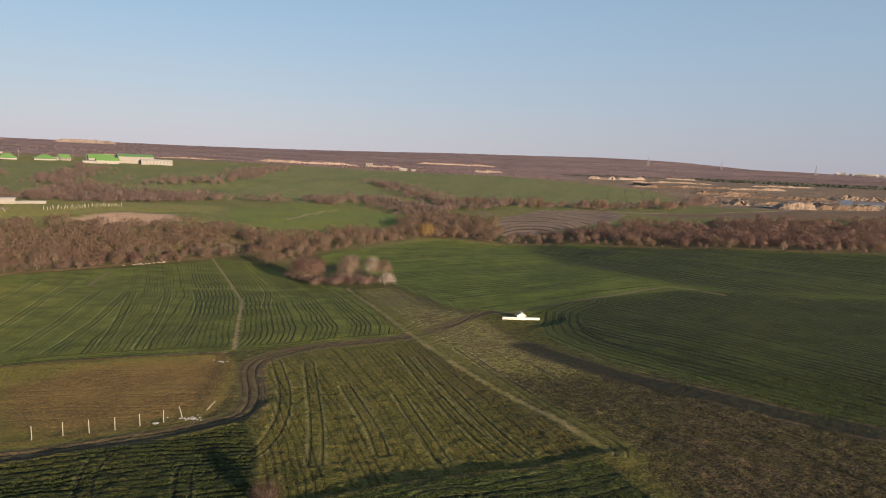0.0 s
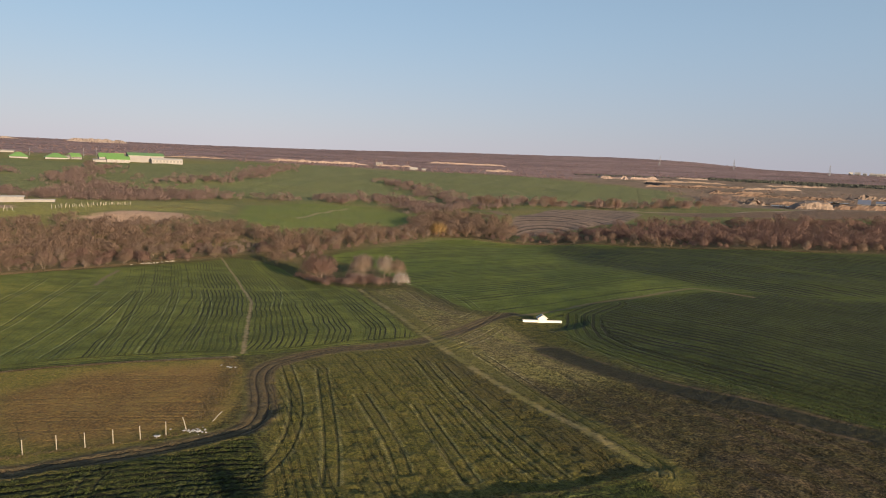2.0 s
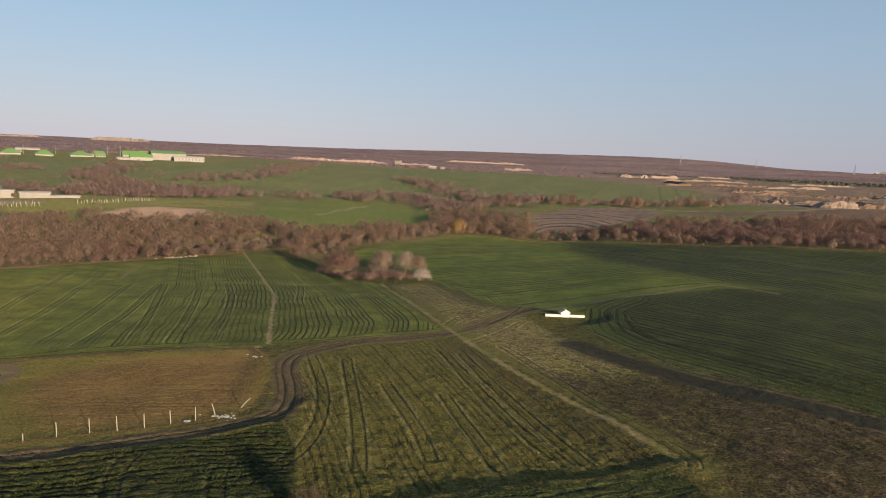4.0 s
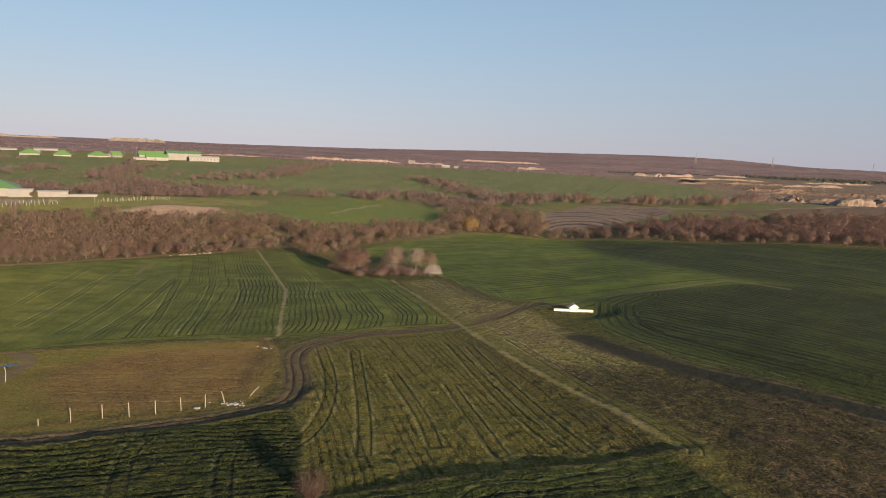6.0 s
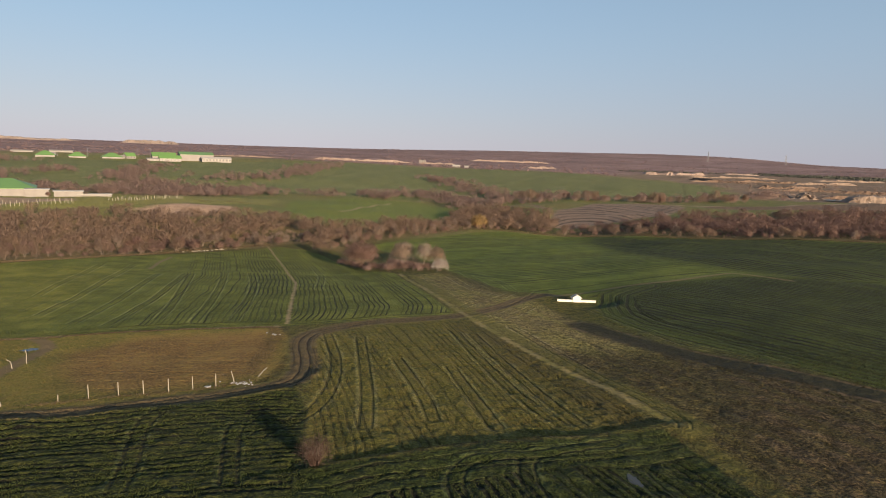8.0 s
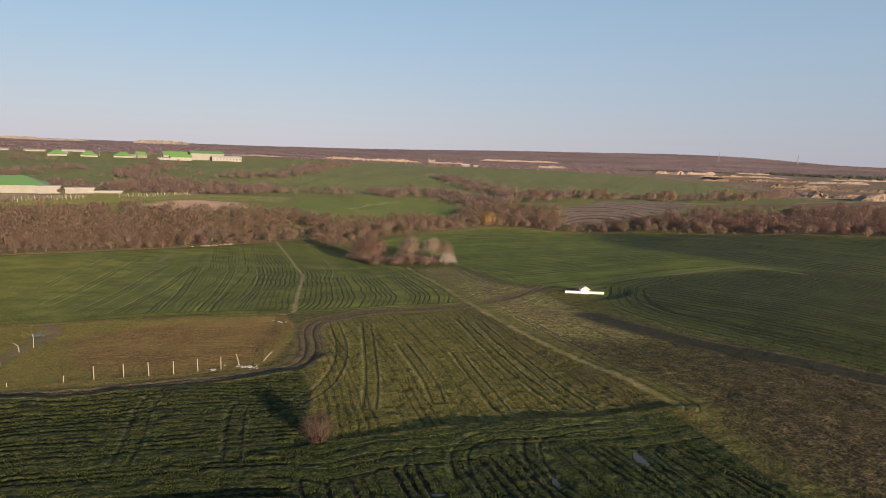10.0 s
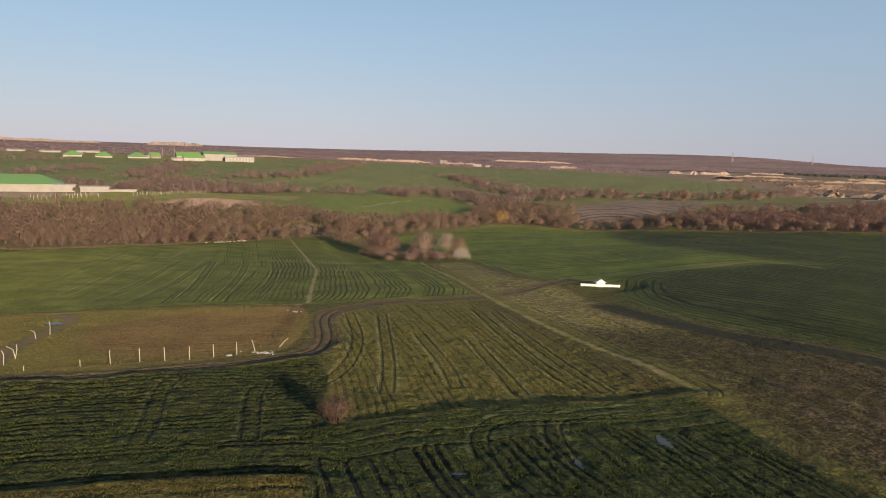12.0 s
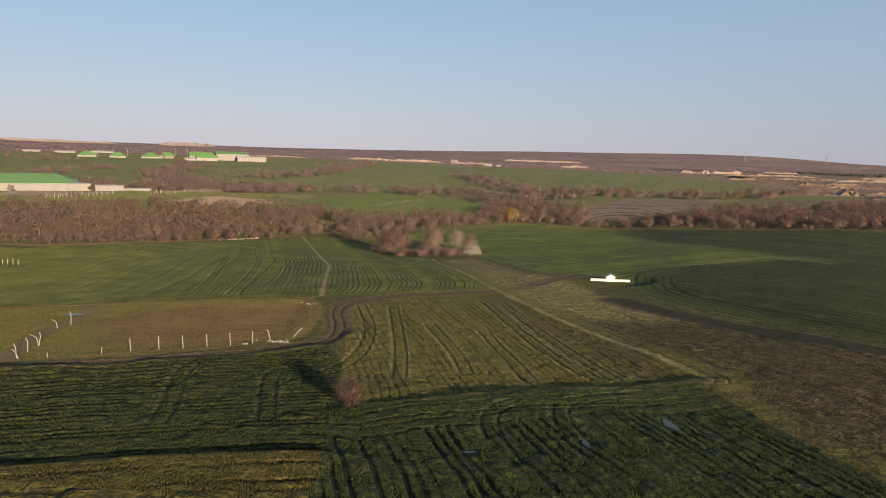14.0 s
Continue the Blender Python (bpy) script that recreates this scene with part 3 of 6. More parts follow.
    colour = mix(nt, in_strip, colour, strip_c)
    bald = maths(nt, "MULTIPLY", edge(attr("brown_patch"), -4, 5, 12.0, mid), ramp(nt, fleck, 0.36, 0.56, 0.85, 0.25))
    colour = mix(nt, bald, colour, mix(nt, grassy, (0.052, 0.036, 0.022), (0.078, 0.054, 0.032)))
    colour = mix(nt, ramp(nt, mid, 0.57, 0.72, 0.0, 0.6), colour, (0.050, 0.038, 0.022))
    afar = mix(nt, broad, mix(nt, grassy, (0.115, 0.135, 0.040), (0.135, 0.148, 0.044)), mix(nt, grassy, (0.150, 0.140, 0.048), (0.165, 0.140, 0.056)))
    colour = mix(nt, edge(attr("upland"), 340, 430, 60.0, mid), colour, afar)
    # purple-grey of distant haze is mixed into the upland's own brown
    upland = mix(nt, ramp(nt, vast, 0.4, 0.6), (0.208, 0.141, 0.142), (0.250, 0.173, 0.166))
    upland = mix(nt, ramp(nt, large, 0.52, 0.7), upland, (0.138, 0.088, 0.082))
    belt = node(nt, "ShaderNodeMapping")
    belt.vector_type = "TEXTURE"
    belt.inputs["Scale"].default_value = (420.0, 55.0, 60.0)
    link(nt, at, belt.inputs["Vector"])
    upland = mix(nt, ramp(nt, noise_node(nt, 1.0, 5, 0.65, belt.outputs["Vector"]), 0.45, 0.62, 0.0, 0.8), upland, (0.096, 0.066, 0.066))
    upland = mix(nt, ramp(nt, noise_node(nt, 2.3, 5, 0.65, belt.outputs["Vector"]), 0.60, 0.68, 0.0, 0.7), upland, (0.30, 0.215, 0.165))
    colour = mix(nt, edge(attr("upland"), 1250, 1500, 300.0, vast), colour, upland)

    def field(colour, name, a, b, c, width=0.35, wobble=1.2, source=small, how=None):
        look_ = mix(nt, how or patchy, mix(nt, grassy, a, b), mix(nt, grassy, b, c))
        return mix(nt, edge(attr(name), -width, width, wobble, source), colour, look_)

    colour = field(colour, "quarry", (0.185, 0.130, 0.096), (0.225, 0.162, 0.120), (0.080, 0.066, 0.042), 30, 160, large, broad)
    # far wheat is greyed in its base colour to stand for haze
    colour = field(colour, "far_wheat", (0.106, 0.126, 0.050), (0.126, 0.142, 0.056), (0.156, 0.156, 0.068), 6, 30, large, broad)
    colour = field(colour, "post_grass", (0.192, 0.185, 0.054), (0.228, 0.197, 0.062), (0.160, 0.172, 0.047), 4, 14, mid, broad)
    for name in ("wood_left", "wood_mid", "wood_right"):
        colour = field(colour, name, (0.125, 0.096, 0.042), (0.150, 0.112, 0.052), (0.100, 0.086, 0.036), 4, 10, mid, broad)
    colour = field(colour, "stubble", (0.360, 0.245, 0.170), (0.400, 0.275, 0.190), (0.310, 0.215, 0.150), 4, 16, mid)
    colour = field(colour, "stubble_west", (0.320, 0.225, 0.155), (0.360, 0.255, 0.175), (0.270, 0.195, 0.130), 4, 14, mid)
    colour = field(colour, "meadow", (0.105, 0.142, 0.032), (0.125, 0.154, 0.035), (0.140, 0.148, 0.040), 3, 10, mid, broad)
    colour = field(colour, "ploughed", (0.220, 0.156, 0.118), (0.262, 0.188, 0.142), (0.172, 0.122, 0.092), 3, 8, mid, broad)
    colour = field(colour, "brown_field", (0.150, 0.098, 0.066), (0.175, 0.115, 0.078), (0.125, 0.086, 0.056), 3, 10, mid, broad)
    colour = field(colour, "green_field", (0.080, 0.115, 0.028), (0.095, 0.128, 0.032), (0.110, 0.130, 0.036), 3, 10, mid, broad)
    colour = field(colour, "damp_grass", (0.057, 0.063, 0.010), (0.076, 0.074, 0.013), (0.093, 0.076, 0.017), 1.5, 4.0, small)
    colour = field(colour, "wheat_right", (0.072, 0.099, 0.016), (0.089, 0.112, 0.019), (0.108, 0.122, 0.024), 0.8, 3.5, mid, broad)
    # east and near-gully wheat: raking slope shade put into the base colour
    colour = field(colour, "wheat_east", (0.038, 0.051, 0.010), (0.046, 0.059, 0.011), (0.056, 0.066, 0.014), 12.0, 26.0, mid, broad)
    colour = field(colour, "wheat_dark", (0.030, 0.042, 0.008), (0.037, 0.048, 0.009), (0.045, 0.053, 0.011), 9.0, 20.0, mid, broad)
    colour = field(colour, "wheat_left", (0.094, 0.114, 0.022), (0.112, 0.125, 0.024), (0.130, 0.135, 0.028), 0.5, 1.6)
    west = maths(nt, "MULTIPLY", edge(attr("wheat_west"), -9, 10, 14.0, mid), edge(attr("wheat_left"), -0.5, 0.5, 1.6, small))
    colour = mix(nt, west, colour, mix(nt, patchy, mix(nt, grassy, (0.128, 0.142, 0.022), (0.148, 0.154, 0.026)), mix(nt, grassy, (0.138, 0.138, 0.027), (0.164, 0.152, 0.032))))
    colour = field(colour, "fallow", (0.134, 0.129, 0.026), (0.162, 0.143, 0.032), (0.152, 0.114, 0.033), 0.5, 2.5)
    colour = field(colour, "earth", (0.171, 0.105, 0.035), (0.196, 0.118, 0.042), (0.168, 0.115, 0.034), 4.0, 9.0, mid)
    colour = field(colour, "striped", (0.092, 0.092, 0.018), (0.114, 0.105, 0.022), (0.108, 0.088, 0.025), 0.6, 2.4)
    east = maths(nt, "MULTIPLY", edge(attr("thin_east"), -4, 5, 8.0, mid), edge(attr("striped"), -0.6, 0.6, 2.4, small))
    colour = mix(nt, maths(nt, "MULTIPLY", east, 0.65), colour, mix(nt, patchy, mix(nt, grassy, (0.046, 0.040, 0.014), (0.062, 0.049, 0.018)), mix(nt, grassy, (0.068, 0.049, 0.022), (0.052, 0.045, 0.015))))
    colour = field(colour, "wheat_near", (0.024, 0.035, 0.007), (0.032, 0.041, 0.009), (0.041, 0.042, 0.010), 0.5, 1.4)
    colour = field(colour, "yellow_rows", (0.058, 0.062, 0.013), (0.074, 0.070, 0.016), (0.078, 0.060, 0.018), 0.4, 1.0)
    colour = field(colour, "green_rows", (0.021, 0.034, 0.007), (0.028, 0.039, 0.009), (0.034, 0.039, 0.010), 0.5, 1.6)

    # rows: trodden soil shows in the furrows, darkened further by painted shade
    swing = maths(nt, "MULTIPLY", maths(nt, "SUBTRACT", small, 0.5), 0.35)
    wave = maths(nt, "SINE", maths(nt, "MULTIPLY", maths(nt, "ADD", attr("row"), swing), 2 * math.pi))
    furrow = ramp(nt, maths(nt, "SUBTRACT", wave, attr("row_cut")), -0.08, 0.3)
    depth = attr("row_depth")
    shown = maths(nt, "MULTIPLY", maths(nt, "MULTIPLY", furrow, depth), ramp(nt, mid, 0.35, 0.6, 0.55, 1.0))
    colour = mix(nt, maths(nt, "MULTIPLY", shown, 0.95), colour, (0.010, 0.010, 0.007))
    hatch = maths(nt, "SINE", maths(nt, "MULTIPLY", maths(nt, "ADD", attr("row"), swing), 10 * math.pi))
    colour = mix(nt, maths(nt, "MULTIPLY", ramp(nt, hatch, 0.2, 0.9), maths(nt, "MULTIPLY", depth, 0.38)), colour, (0.030, 0.032, 0.013))
    # one side of each row is lightened in colour, as low sun would
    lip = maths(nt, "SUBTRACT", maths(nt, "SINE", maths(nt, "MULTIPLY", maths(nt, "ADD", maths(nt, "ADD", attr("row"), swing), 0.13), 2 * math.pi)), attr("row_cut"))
    lit_crest = maths(nt, "MULTIPLY", maths(nt, "MULTIPLY", ramp(nt, lip, 0.0, 0.3), depth), maths(nt, "SUBTRACT", 1.0, furrow))
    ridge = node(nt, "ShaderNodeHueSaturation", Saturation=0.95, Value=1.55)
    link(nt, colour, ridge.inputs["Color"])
    colour = mix(nt, maths(nt, "MULTIPLY", lit_crest, 0.9), colour, ridge.outputs["Color"])

    # clumps of stronger and weaker growth
    clump = ramp(nt, maths(nt, "ADD", maths(nt, "MULTIPLY", tiny, 0.7), maths(nt, "MULTIPLY", small, 0.3)), 0.38, 0.62, 0.30, 1.36)
    grow = node(nt, "ShaderNodeHueSaturation")
    drilled = maths(nt, "MAXIMUM", edge(attr("wheat_left"), -1, 1, 1.0, small), edge(attr("wheat_right"), -1, 1, 1.0, small))
    drilled = maths(nt, "MAXIMUM", drilled, maths(nt, "MULTIPLY", edge(attr("fallow"), -1, 1, 1.0, small), 0.7))
    drilled = maths(nt, "MAXIMUM", drilled, maths(nt, "MULTIPLY", edge(attr("striped"), -1, 1, 1.0, small), 0.45))
    even = ramp(nt, maths(nt, "ADD", maths(nt, "MULTIPLY", tiny, 0.5), maths(nt, "MULTIPLY", mid, 0.5)), 0.36, 0.64, 0.62, 1.24)
    clump = maths(nt, "ADD", maths(nt, "MULTIPLY", clump, maths(nt, "SUBTRACT", 1.0, drilled)), maths(nt, "MULTIPLY", even, drilled))
    link(nt, clump, grow.inputs["Value"])
    link(nt, colour, grow.inputs["Color"])
    colour = grow.outputs["Color"]
    wd = attr("wheel")
    wrut = edge(maths(nt, "SUBTRACT", 0.17, maths(nt, "ABSOLUTE", maths(nt, "SUBTRACT", wd, 0.8))), -0.10, 0.12, 0.35, small)
    wlip = edge(maths(nt, "SUBTRACT", 0.22, maths(nt, "ABSOLUTE", maths(nt, "SUBTRACT", wd, 1.25))), -0.10, 0.12, 0.35, small)
    wheeled = maths(nt, "MULTIPLY", wrut, ramp(nt, mid, 0.3, 0.5, 0.5, 1.0))
    # paler band outside each wheel rut
    pale_lip = node(nt, "ShaderNodeHueSaturation", Saturation=0.85, Value=1.7)
    link(nt, colour, pale_lip.inputs["Color"])
    colour = mix(nt, maths(nt, "MULTIPLY", wlip, 0.7), colour, pale_lip.outputs["Color"])
    colour = mix(nt, maths(nt, "MULTIPLY", wheeled, 0.45), colour, (0.018, 0.016, 0.010))

    # tracks and paths, with wheel ruts
    def ruts(name, half, gauge, width):
        d = attr(name)
        bed = maths(nt, "SUBTRACT", half, d)
        rut = maths(nt, "SUBTRACT", width, maths(nt, "ABSOLUTE", maths(nt, "SUBTRACT", d, gauge)))
        return edge(bed, -0.4, 0.5, 1.6, small), edge(rut, -0.15, 0.2, 0.5, small)

    bed, rut = ruts("track", 2.4, 0.75, 0.14)
    _, outer_rut = ruts("track", 2.4, 1.75, 0.12)
    hem = edge(maths(nt, "SUBTRACT", 0.7, maths(nt, "ABSOLUTE", maths(nt, "SUBTRACT", attr("track"), 2.3))), -0.4, 0.4, 1.2, small)
    colour = mix(nt, maths(nt, "MULTIPLY", hem, 0.7), colour, mix(nt, grassy, (0.105, 0.095, 0.028), (0.150, 0.125, 0.044)))
    colour = mix(nt, maths(nt, "MULTIPLY", bed, 0.8), colour, mix(nt, grassy, (0.072, 0.052, 0.030), (0.112, 0.082, 0.046)))
    colour = mix(nt, maths(nt, "MULTIPLY", outer_rut, ramp(nt, mid, 0.42, 0.58, 0.35, 0.9)), colour, (0.034, 0.025, 0.016))
    colour = mix(nt, rut, colour, mix(nt, small, (0.022, 0.016, 0.011), (0.048, 0.035, 0.023)))
    bed2, _ = ruts("light_path", 0.75, 0.3, 0.35)
    worn = maths(nt, "MULTIPLY", bed2, ramp(nt, small, 0.35, 0.6, 0.65, 0.95))
    colour = mix(nt, worn, colour, mix(nt, ramp(nt, mid, 0.4, 0.6), (0.150, 0.134, 0.040), (0.212, 0.172, 0.078)))
    beside = edge(maths(nt, "SUBTRACT", 1.6, maths(nt, "ABSOLUTE", maths(nt, "SUBTRACT", attr("light_path"), 2.6))), -0.8, 0.8, 1.6, small)
    colour = mix(nt, maths(nt, "MULTIPLY", beside, maths(nt, "MULTIPLY", in_strip, 0.7)), colour, mix(nt, grassy, (0.080, 0.080, 0.018), (0.115, 0.104, 0.028)))
    bed3, _ = ruts("footpath", 0.42, 0.3, 0.3)
    colour = mix(nt, bed3, colour, mix(nt, small, (0.225, 0.176, 0.086), (0.33, 0.250, 0.145)))
    bed4, _ = ruts("field_road", 1.1, 0.5, 0.3)
    colour = mix(nt, maths(nt, "MULTIPLY", bed4, 0.85), colour, mix(nt, small, (0.105, 0.090, 0.036), (0.20, 0.145, 0.085)))
    road = edge(maths(nt, "SUBTRACT", 5.0, attr("far_road")), -2, 2, 3.0, mid)
    colour = mix(nt, road, colour, mix(nt, small, (0.22, 0.165, 0.11), (0.29, 0.215, 0.15)))
    dirt, _ = ruts("left_dirt", 1.3, 0.5, 0.3)
    colour = mix(nt, maths(nt, "MULTIPLY", dirt, 0.85), colour, mix(nt, small, (0.120, 0.085, 0.048), (0.175, 0.125, 0.072)))
    # dark band following the gully line
    gully_band = edge(maths(nt, "SUBTRACT", 3.6, attr("gully")), -1.6, 1.6, 1.6, mid)
    colour = mix(nt, maths(nt, "MULTIPLY", gully_band, 0.85), colour, mix(nt, grassy, (0.012, 0.013, 0.009), (0.019, 0.019, 0.012)))
    brink = edge(maths(nt, "SUBTRACT", 0.5, maths(nt, "ABSOLUTE", maths(nt, "SUBTRACT", attr("gully"), 3.2))), -0.4, 0.4, 0.8, small)
    colour = mix(nt, maths(nt, "MULTIPLY", brink, ramp(nt, mid, 0.45, 0.6, 0.0, 0.6)), colour, (0.13, 0.09, 0.055))
    verge = edge(maths(nt, "SUBTRACT", 1.5, attr("edge_grass")), -0.9, 0.9, 1.4, small)
    colour = mix(nt, maths(nt, "MULTIPLY", verge, 0.5), colour, mix(nt, grassy, (0.060, 0.058, 0.014), (0.085, 0.076, 0.020)))
    hay = edge(maths(nt, "SUBTRACT", 0.75, attr("field_hem")), -0.5, 0.5, 1.2, small)
    colour = mix(nt, maths(nt, "MULTIPLY", hay, 0.85), colour, mix(nt, grassy, (0.185, 0.140, 0.076), (0.280, 0.215, 0.122)))
    side = edge(maths(nt, "SUBTRACT", 0.8, attr("side_path")), -0.4, 0.5, 1.0, small)
    colour = mix(nt, side, colour, (0.15, 0.12, 0.06))
    thin = edge(maths(nt, "SUBTRACT", 1.5, attr("far_line")), -1.2, 1.2, 2.0, mid)
    colour = mix(nt, maths(nt, "MULTIPLY", thin, 0.8), colour, (0.23, 0.185, 0.11))
    lane = edge(maths(nt, "SUBTRACT", 4.0, attr("stream_road")), -2, 2, 3.0, mid)
    colour = mix(nt, lane, colour, (0.16, 0.115, 0.072))
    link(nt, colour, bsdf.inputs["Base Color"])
    bsdf.inputs["Roughness"].default_value = 0.9
    bsdf.inputs["Specular IOR Level"].default_value = 0.15
    relief = maths(nt, "ADD", maths(nt, "MULTIPLY", tiny, 0.30), maths(nt, "MULTIPLY", small, 0.30))
    relief = maths(nt, "SUBTRACT", relief, maths(nt, "MULTIPLY", shown, 0.34))
    relief = maths(nt, "ADD", relief, maths(nt, "MULTIPLY", lit_crest, 0.12))
    relief = maths(nt, "SUBTRACT", relief, maths(nt, "MULTIPLY", wrut, 0.16))
    relief = maths(nt, "SUBTRACT", relief, maths(nt, "MULTIPLY", rut, 0.12))
    bn = node(nt, "ShaderNodeBump", Strength=1.0, Distance=1.0)
    link(nt, relief, bn.inputs["Height"])
    link(nt, bn.outputs["Normal"], bsdf.inputs["Normal"])
    return m


ground = make_ground()

# ---- helpers for things ----
def part(name, bm, mat, parent, label=""):
    """One mesh object under a thing or under a part."""
    me = bpy.data.meshes.new(name)
    bm.to_mesh(me)
    bm.free()
    me.materials.append(mat)
    ob = new(name, me)
    ob.parent = parent
    return tagged(ob, label) if label else ob


def mesh_part(name, verts, faces, mat, parent=None, label=""):
    me = bpy.data.meshes.new(name)
    me.from_pydata([tuple(v) for v in verts], [], [tuple(f) for f in faces])
    me.materials.append(mat)
    ob = new(name, me)
    ob.parent = parent
    return tagged(ob, label) if label else ob


def tri_mesh(name, tris, mat, parent=None):
    """A mesh of loose triangles from an array (n, 3, 3); a fourth row holds the way the spray of twigs faces."""
    tris = np.asarray(tris, np.float32)
    facing = tris[:, 3] if tris.shape[1] == 4 else None
    tris = tris[:, :3]
    n = len(tris)
    me = bpy.data.meshes.new(name)
    me.vertices.add(3 * n)
    me.vertices.foreach_set("co", tris.ravel())
    me.loops.add(3 * n)
    me.loops.foreach_set("vertex_index", np.arange(3 * n, dtype=np.int32))
    me.polygons.add(n)
    me.polygons.foreach_set("loop_start", (np.arange(n) * 3).astype(np.int32))
    me.update()
    if facing is not None:
        me.normals_split_custom_set_from_vertices(np.repeat(facing, 3, 0))
    me.materials.append(mat)
    ob = new(name, me)
    ob.parent = parent
    return ob


def faced(tris, outward):
    """Turns each triangle's front the way it faces and keeps that way as its fourth row."""
    flat = np.cross(tris[:, 1] - tris[:, 0], tris[:, 2] - tris[:, 0])
    flat = flat / (np.linalg.norm(flat, axis=1, keepdims=True) + 1e-9)
    against = (flat * outward).sum(1) < 0
    tris[against] = tris[against][:, [1, 0, 2]]
    flat[against] *= -1
    soft = outward * 0.8 + flat * 0.35
    soft /= np.linalg.norm(soft, axis=1, keepdims=True) + 1e-9
    return np.concatenate([tris, soft[:, None]], 1)


def box(bm, x0, x1, y0, y1, z0, z1, bevel=0.0):
    made = bmesh.ops.create_cube(bm, size=1.0, matrix=Matrix.Translation(((x0+x1)/2, (y0+y1)/2, (z0+z1)/2)) @ Matrix.Diagonal((x1-x0, y1-y0, z1-z0, 1)))
    if bevel:
        edges = list({e for v in made["verts"] for e in v.link_edges})
        bmesh.ops.bevel(bm, geom=edges, offset=bevel, segments=1, affect="EDGES")
    return bm


def tube_tris(points, radii, sides=4):
    """A tapering limb along a line of points, as triangles."""
    points = np.asarray(points, float)
    rings = []
    for k, p in enumerate(points):
        d = points[min(k + 1, len(points) - 1)] - points[max(k - 1, 0)]
        d = d / (np.linalg.norm(d) + 1e-9)
        a = np.cross(d, (0.3, 0.9, 0.2) if abs(d[1]) < 0.8 else (1, 0, 0))
        a = a / (np.linalg.norm(a) + 1e-9)
        b = np.cross(d, a)
        w = np.arange(sides) * 2 * np.pi / sides
        rings.append(p + radii[k] * (np.cos(w)[:, None] * a + np.sin(w)[:, None] * b))
    out = []
    for r0, r1 in zip(rings[:-1], rings[1:]):
        for s in range(sides):
            e = (s + 1) % sides
            out += [(r0[s], r0[e], r1[e]), (r0[s], r1[e], r1[s])]
    return out


def slivers(rng, base, way, length, width, outward=None):
    """Thin tapering twigs: one triangle each."""
    cross = np.cross(way, rng.normal(size=way.shape))
    cross /= np.linalg.norm(cross, axis=1, keepdims=True) + 1e-9
    w = width[:, None] / 2
    return faced(np.stack([base - cross * w, base + cross * w, base + way * length[:, None]], 1), way if outward is None else outward)


def bare_plant(seed, tall, wide, stems, boughs, twigs, twig_len, twig_wide, clear=0.12, fan=0.9):
    """A leafless tree or shrub: limbs from the foot, boughs from the limbs, a cloud of twigs with an uneven outline."""
    rng = np.random.default_rng(seed)
    limbs, tips = [], []
    foot = np.zeros(3)
    for s in range(stems):
        a = 2 * np.pi * (s + rng.uniform(-0.3, 0.3)) / stems
        out = wide / 2 * rng.uniform(0.25, 0.75) * (1 if stems > 1 else 0.2)
        top = np.array([np.cos(a) * out, np.sin(a) * out, tall * rng.uniform(0.62, 0.92)])
        start = foot + np.array([np.cos(a), np.sin(a), 0]) * 0.04 * wide * (stems > 1)
        start[2] = -0.35
        mid1 = start + (top - start) * np.array([0.22, 0.22, 0.35]) + rng.normal(size=3) * 0.03 * wide
        mid2 = start + (top - start) * np.array([0.6, 0.6, 0.7]) + rng.normal(size=3) * 0.04 * wide
        r = 0.012 * tall * (0.7 + 0.6 / stems)
        limbs += tube_tris([start, mid1, mid2, top], [r, r * 0.75, r * 0.45, r * 0.12])
        for b in range(boughs):
            f = rng.uniform(0.18, 0.95)
            p = mid1 + (mid2 - mid1) * (f * 2) if f < 0.5 else mid2 + (top - mid2) * (f * 2 - 1)
            a2 = a + rng.normal() * 1.2
            reach = wide / 2 * rng.uniform(0.3, 0.75)
            e = p + np.array([np.cos(a2) * reach, np.sin(a2) * reach, tall * rng.uniform(0.05, 0.30)])
            lim = 1 - ((e[0]**2 + e[1]**2) / (wide / 2)**2) * 0.55
            e[2] = np.clip(e[2], tall * clear, tall * max(0.3, lim) * rng.uniform(0.85, 1.05))
            m = (p + e) / 2 + rng.normal(size=3) * 0.03 * wide
            limbs += tube_tris([p, m, e], [r * 0.36, r * 0.22, r * 0.06], 3)
            tips.append((p, m, e))
    tips = np.array(tips)
    k = rng.integers(0, len(tips), twigs)
    f = rng.uniform(0.2, 1.0, twigs)[:, None]
    base = np.where(f < 0.5, tips[k, 0] + (tips[k, 1] - tips[k, 0]) * f * 2, tips[k, 1] + (tips[k, 2] - tips[k, 1]) * (f * 2 - 1))
    base = base + rng.normal(size=base.shape) * 0.045 * wide
    # most twigs fill several rounded lobes that together reach down to the ground
    lobes = max(6, 3 * stems)
    up = 0.20 + 0.52 * ((np.arange(lobes) + rng.uniform(0, 1, lobes)) / lobes)
    turn = np.arange(lobes) * 2.4 + rng.uniform(-0.4, 0.4, lobes)
    out = 0.60 * np.sqrt(np.clip(1 - ((up - 0.22) / 0.62)**2, 0.02, 1)) * rng.uniform(0.75, 1.1, lobes)
    centre = np.stack([np.cos(turn) * out * wide / 2, np.sin(turn) * out * wide / 2, up * tall], 1)
    girth = rng.uniform(0.36, 0.52, lobes) * wide / 2
    which = rng.choice(lobes, twigs, p=girth**2 / (girth**2).sum())
    ray = rng.normal(size=base.shape)
    ray /= np.linalg.norm(ray, axis=1, keepdims=True)
    ray[:, 2] = np.where(ray[:, 2] < -0.5, -ray[:, 2], ray[:, 2])
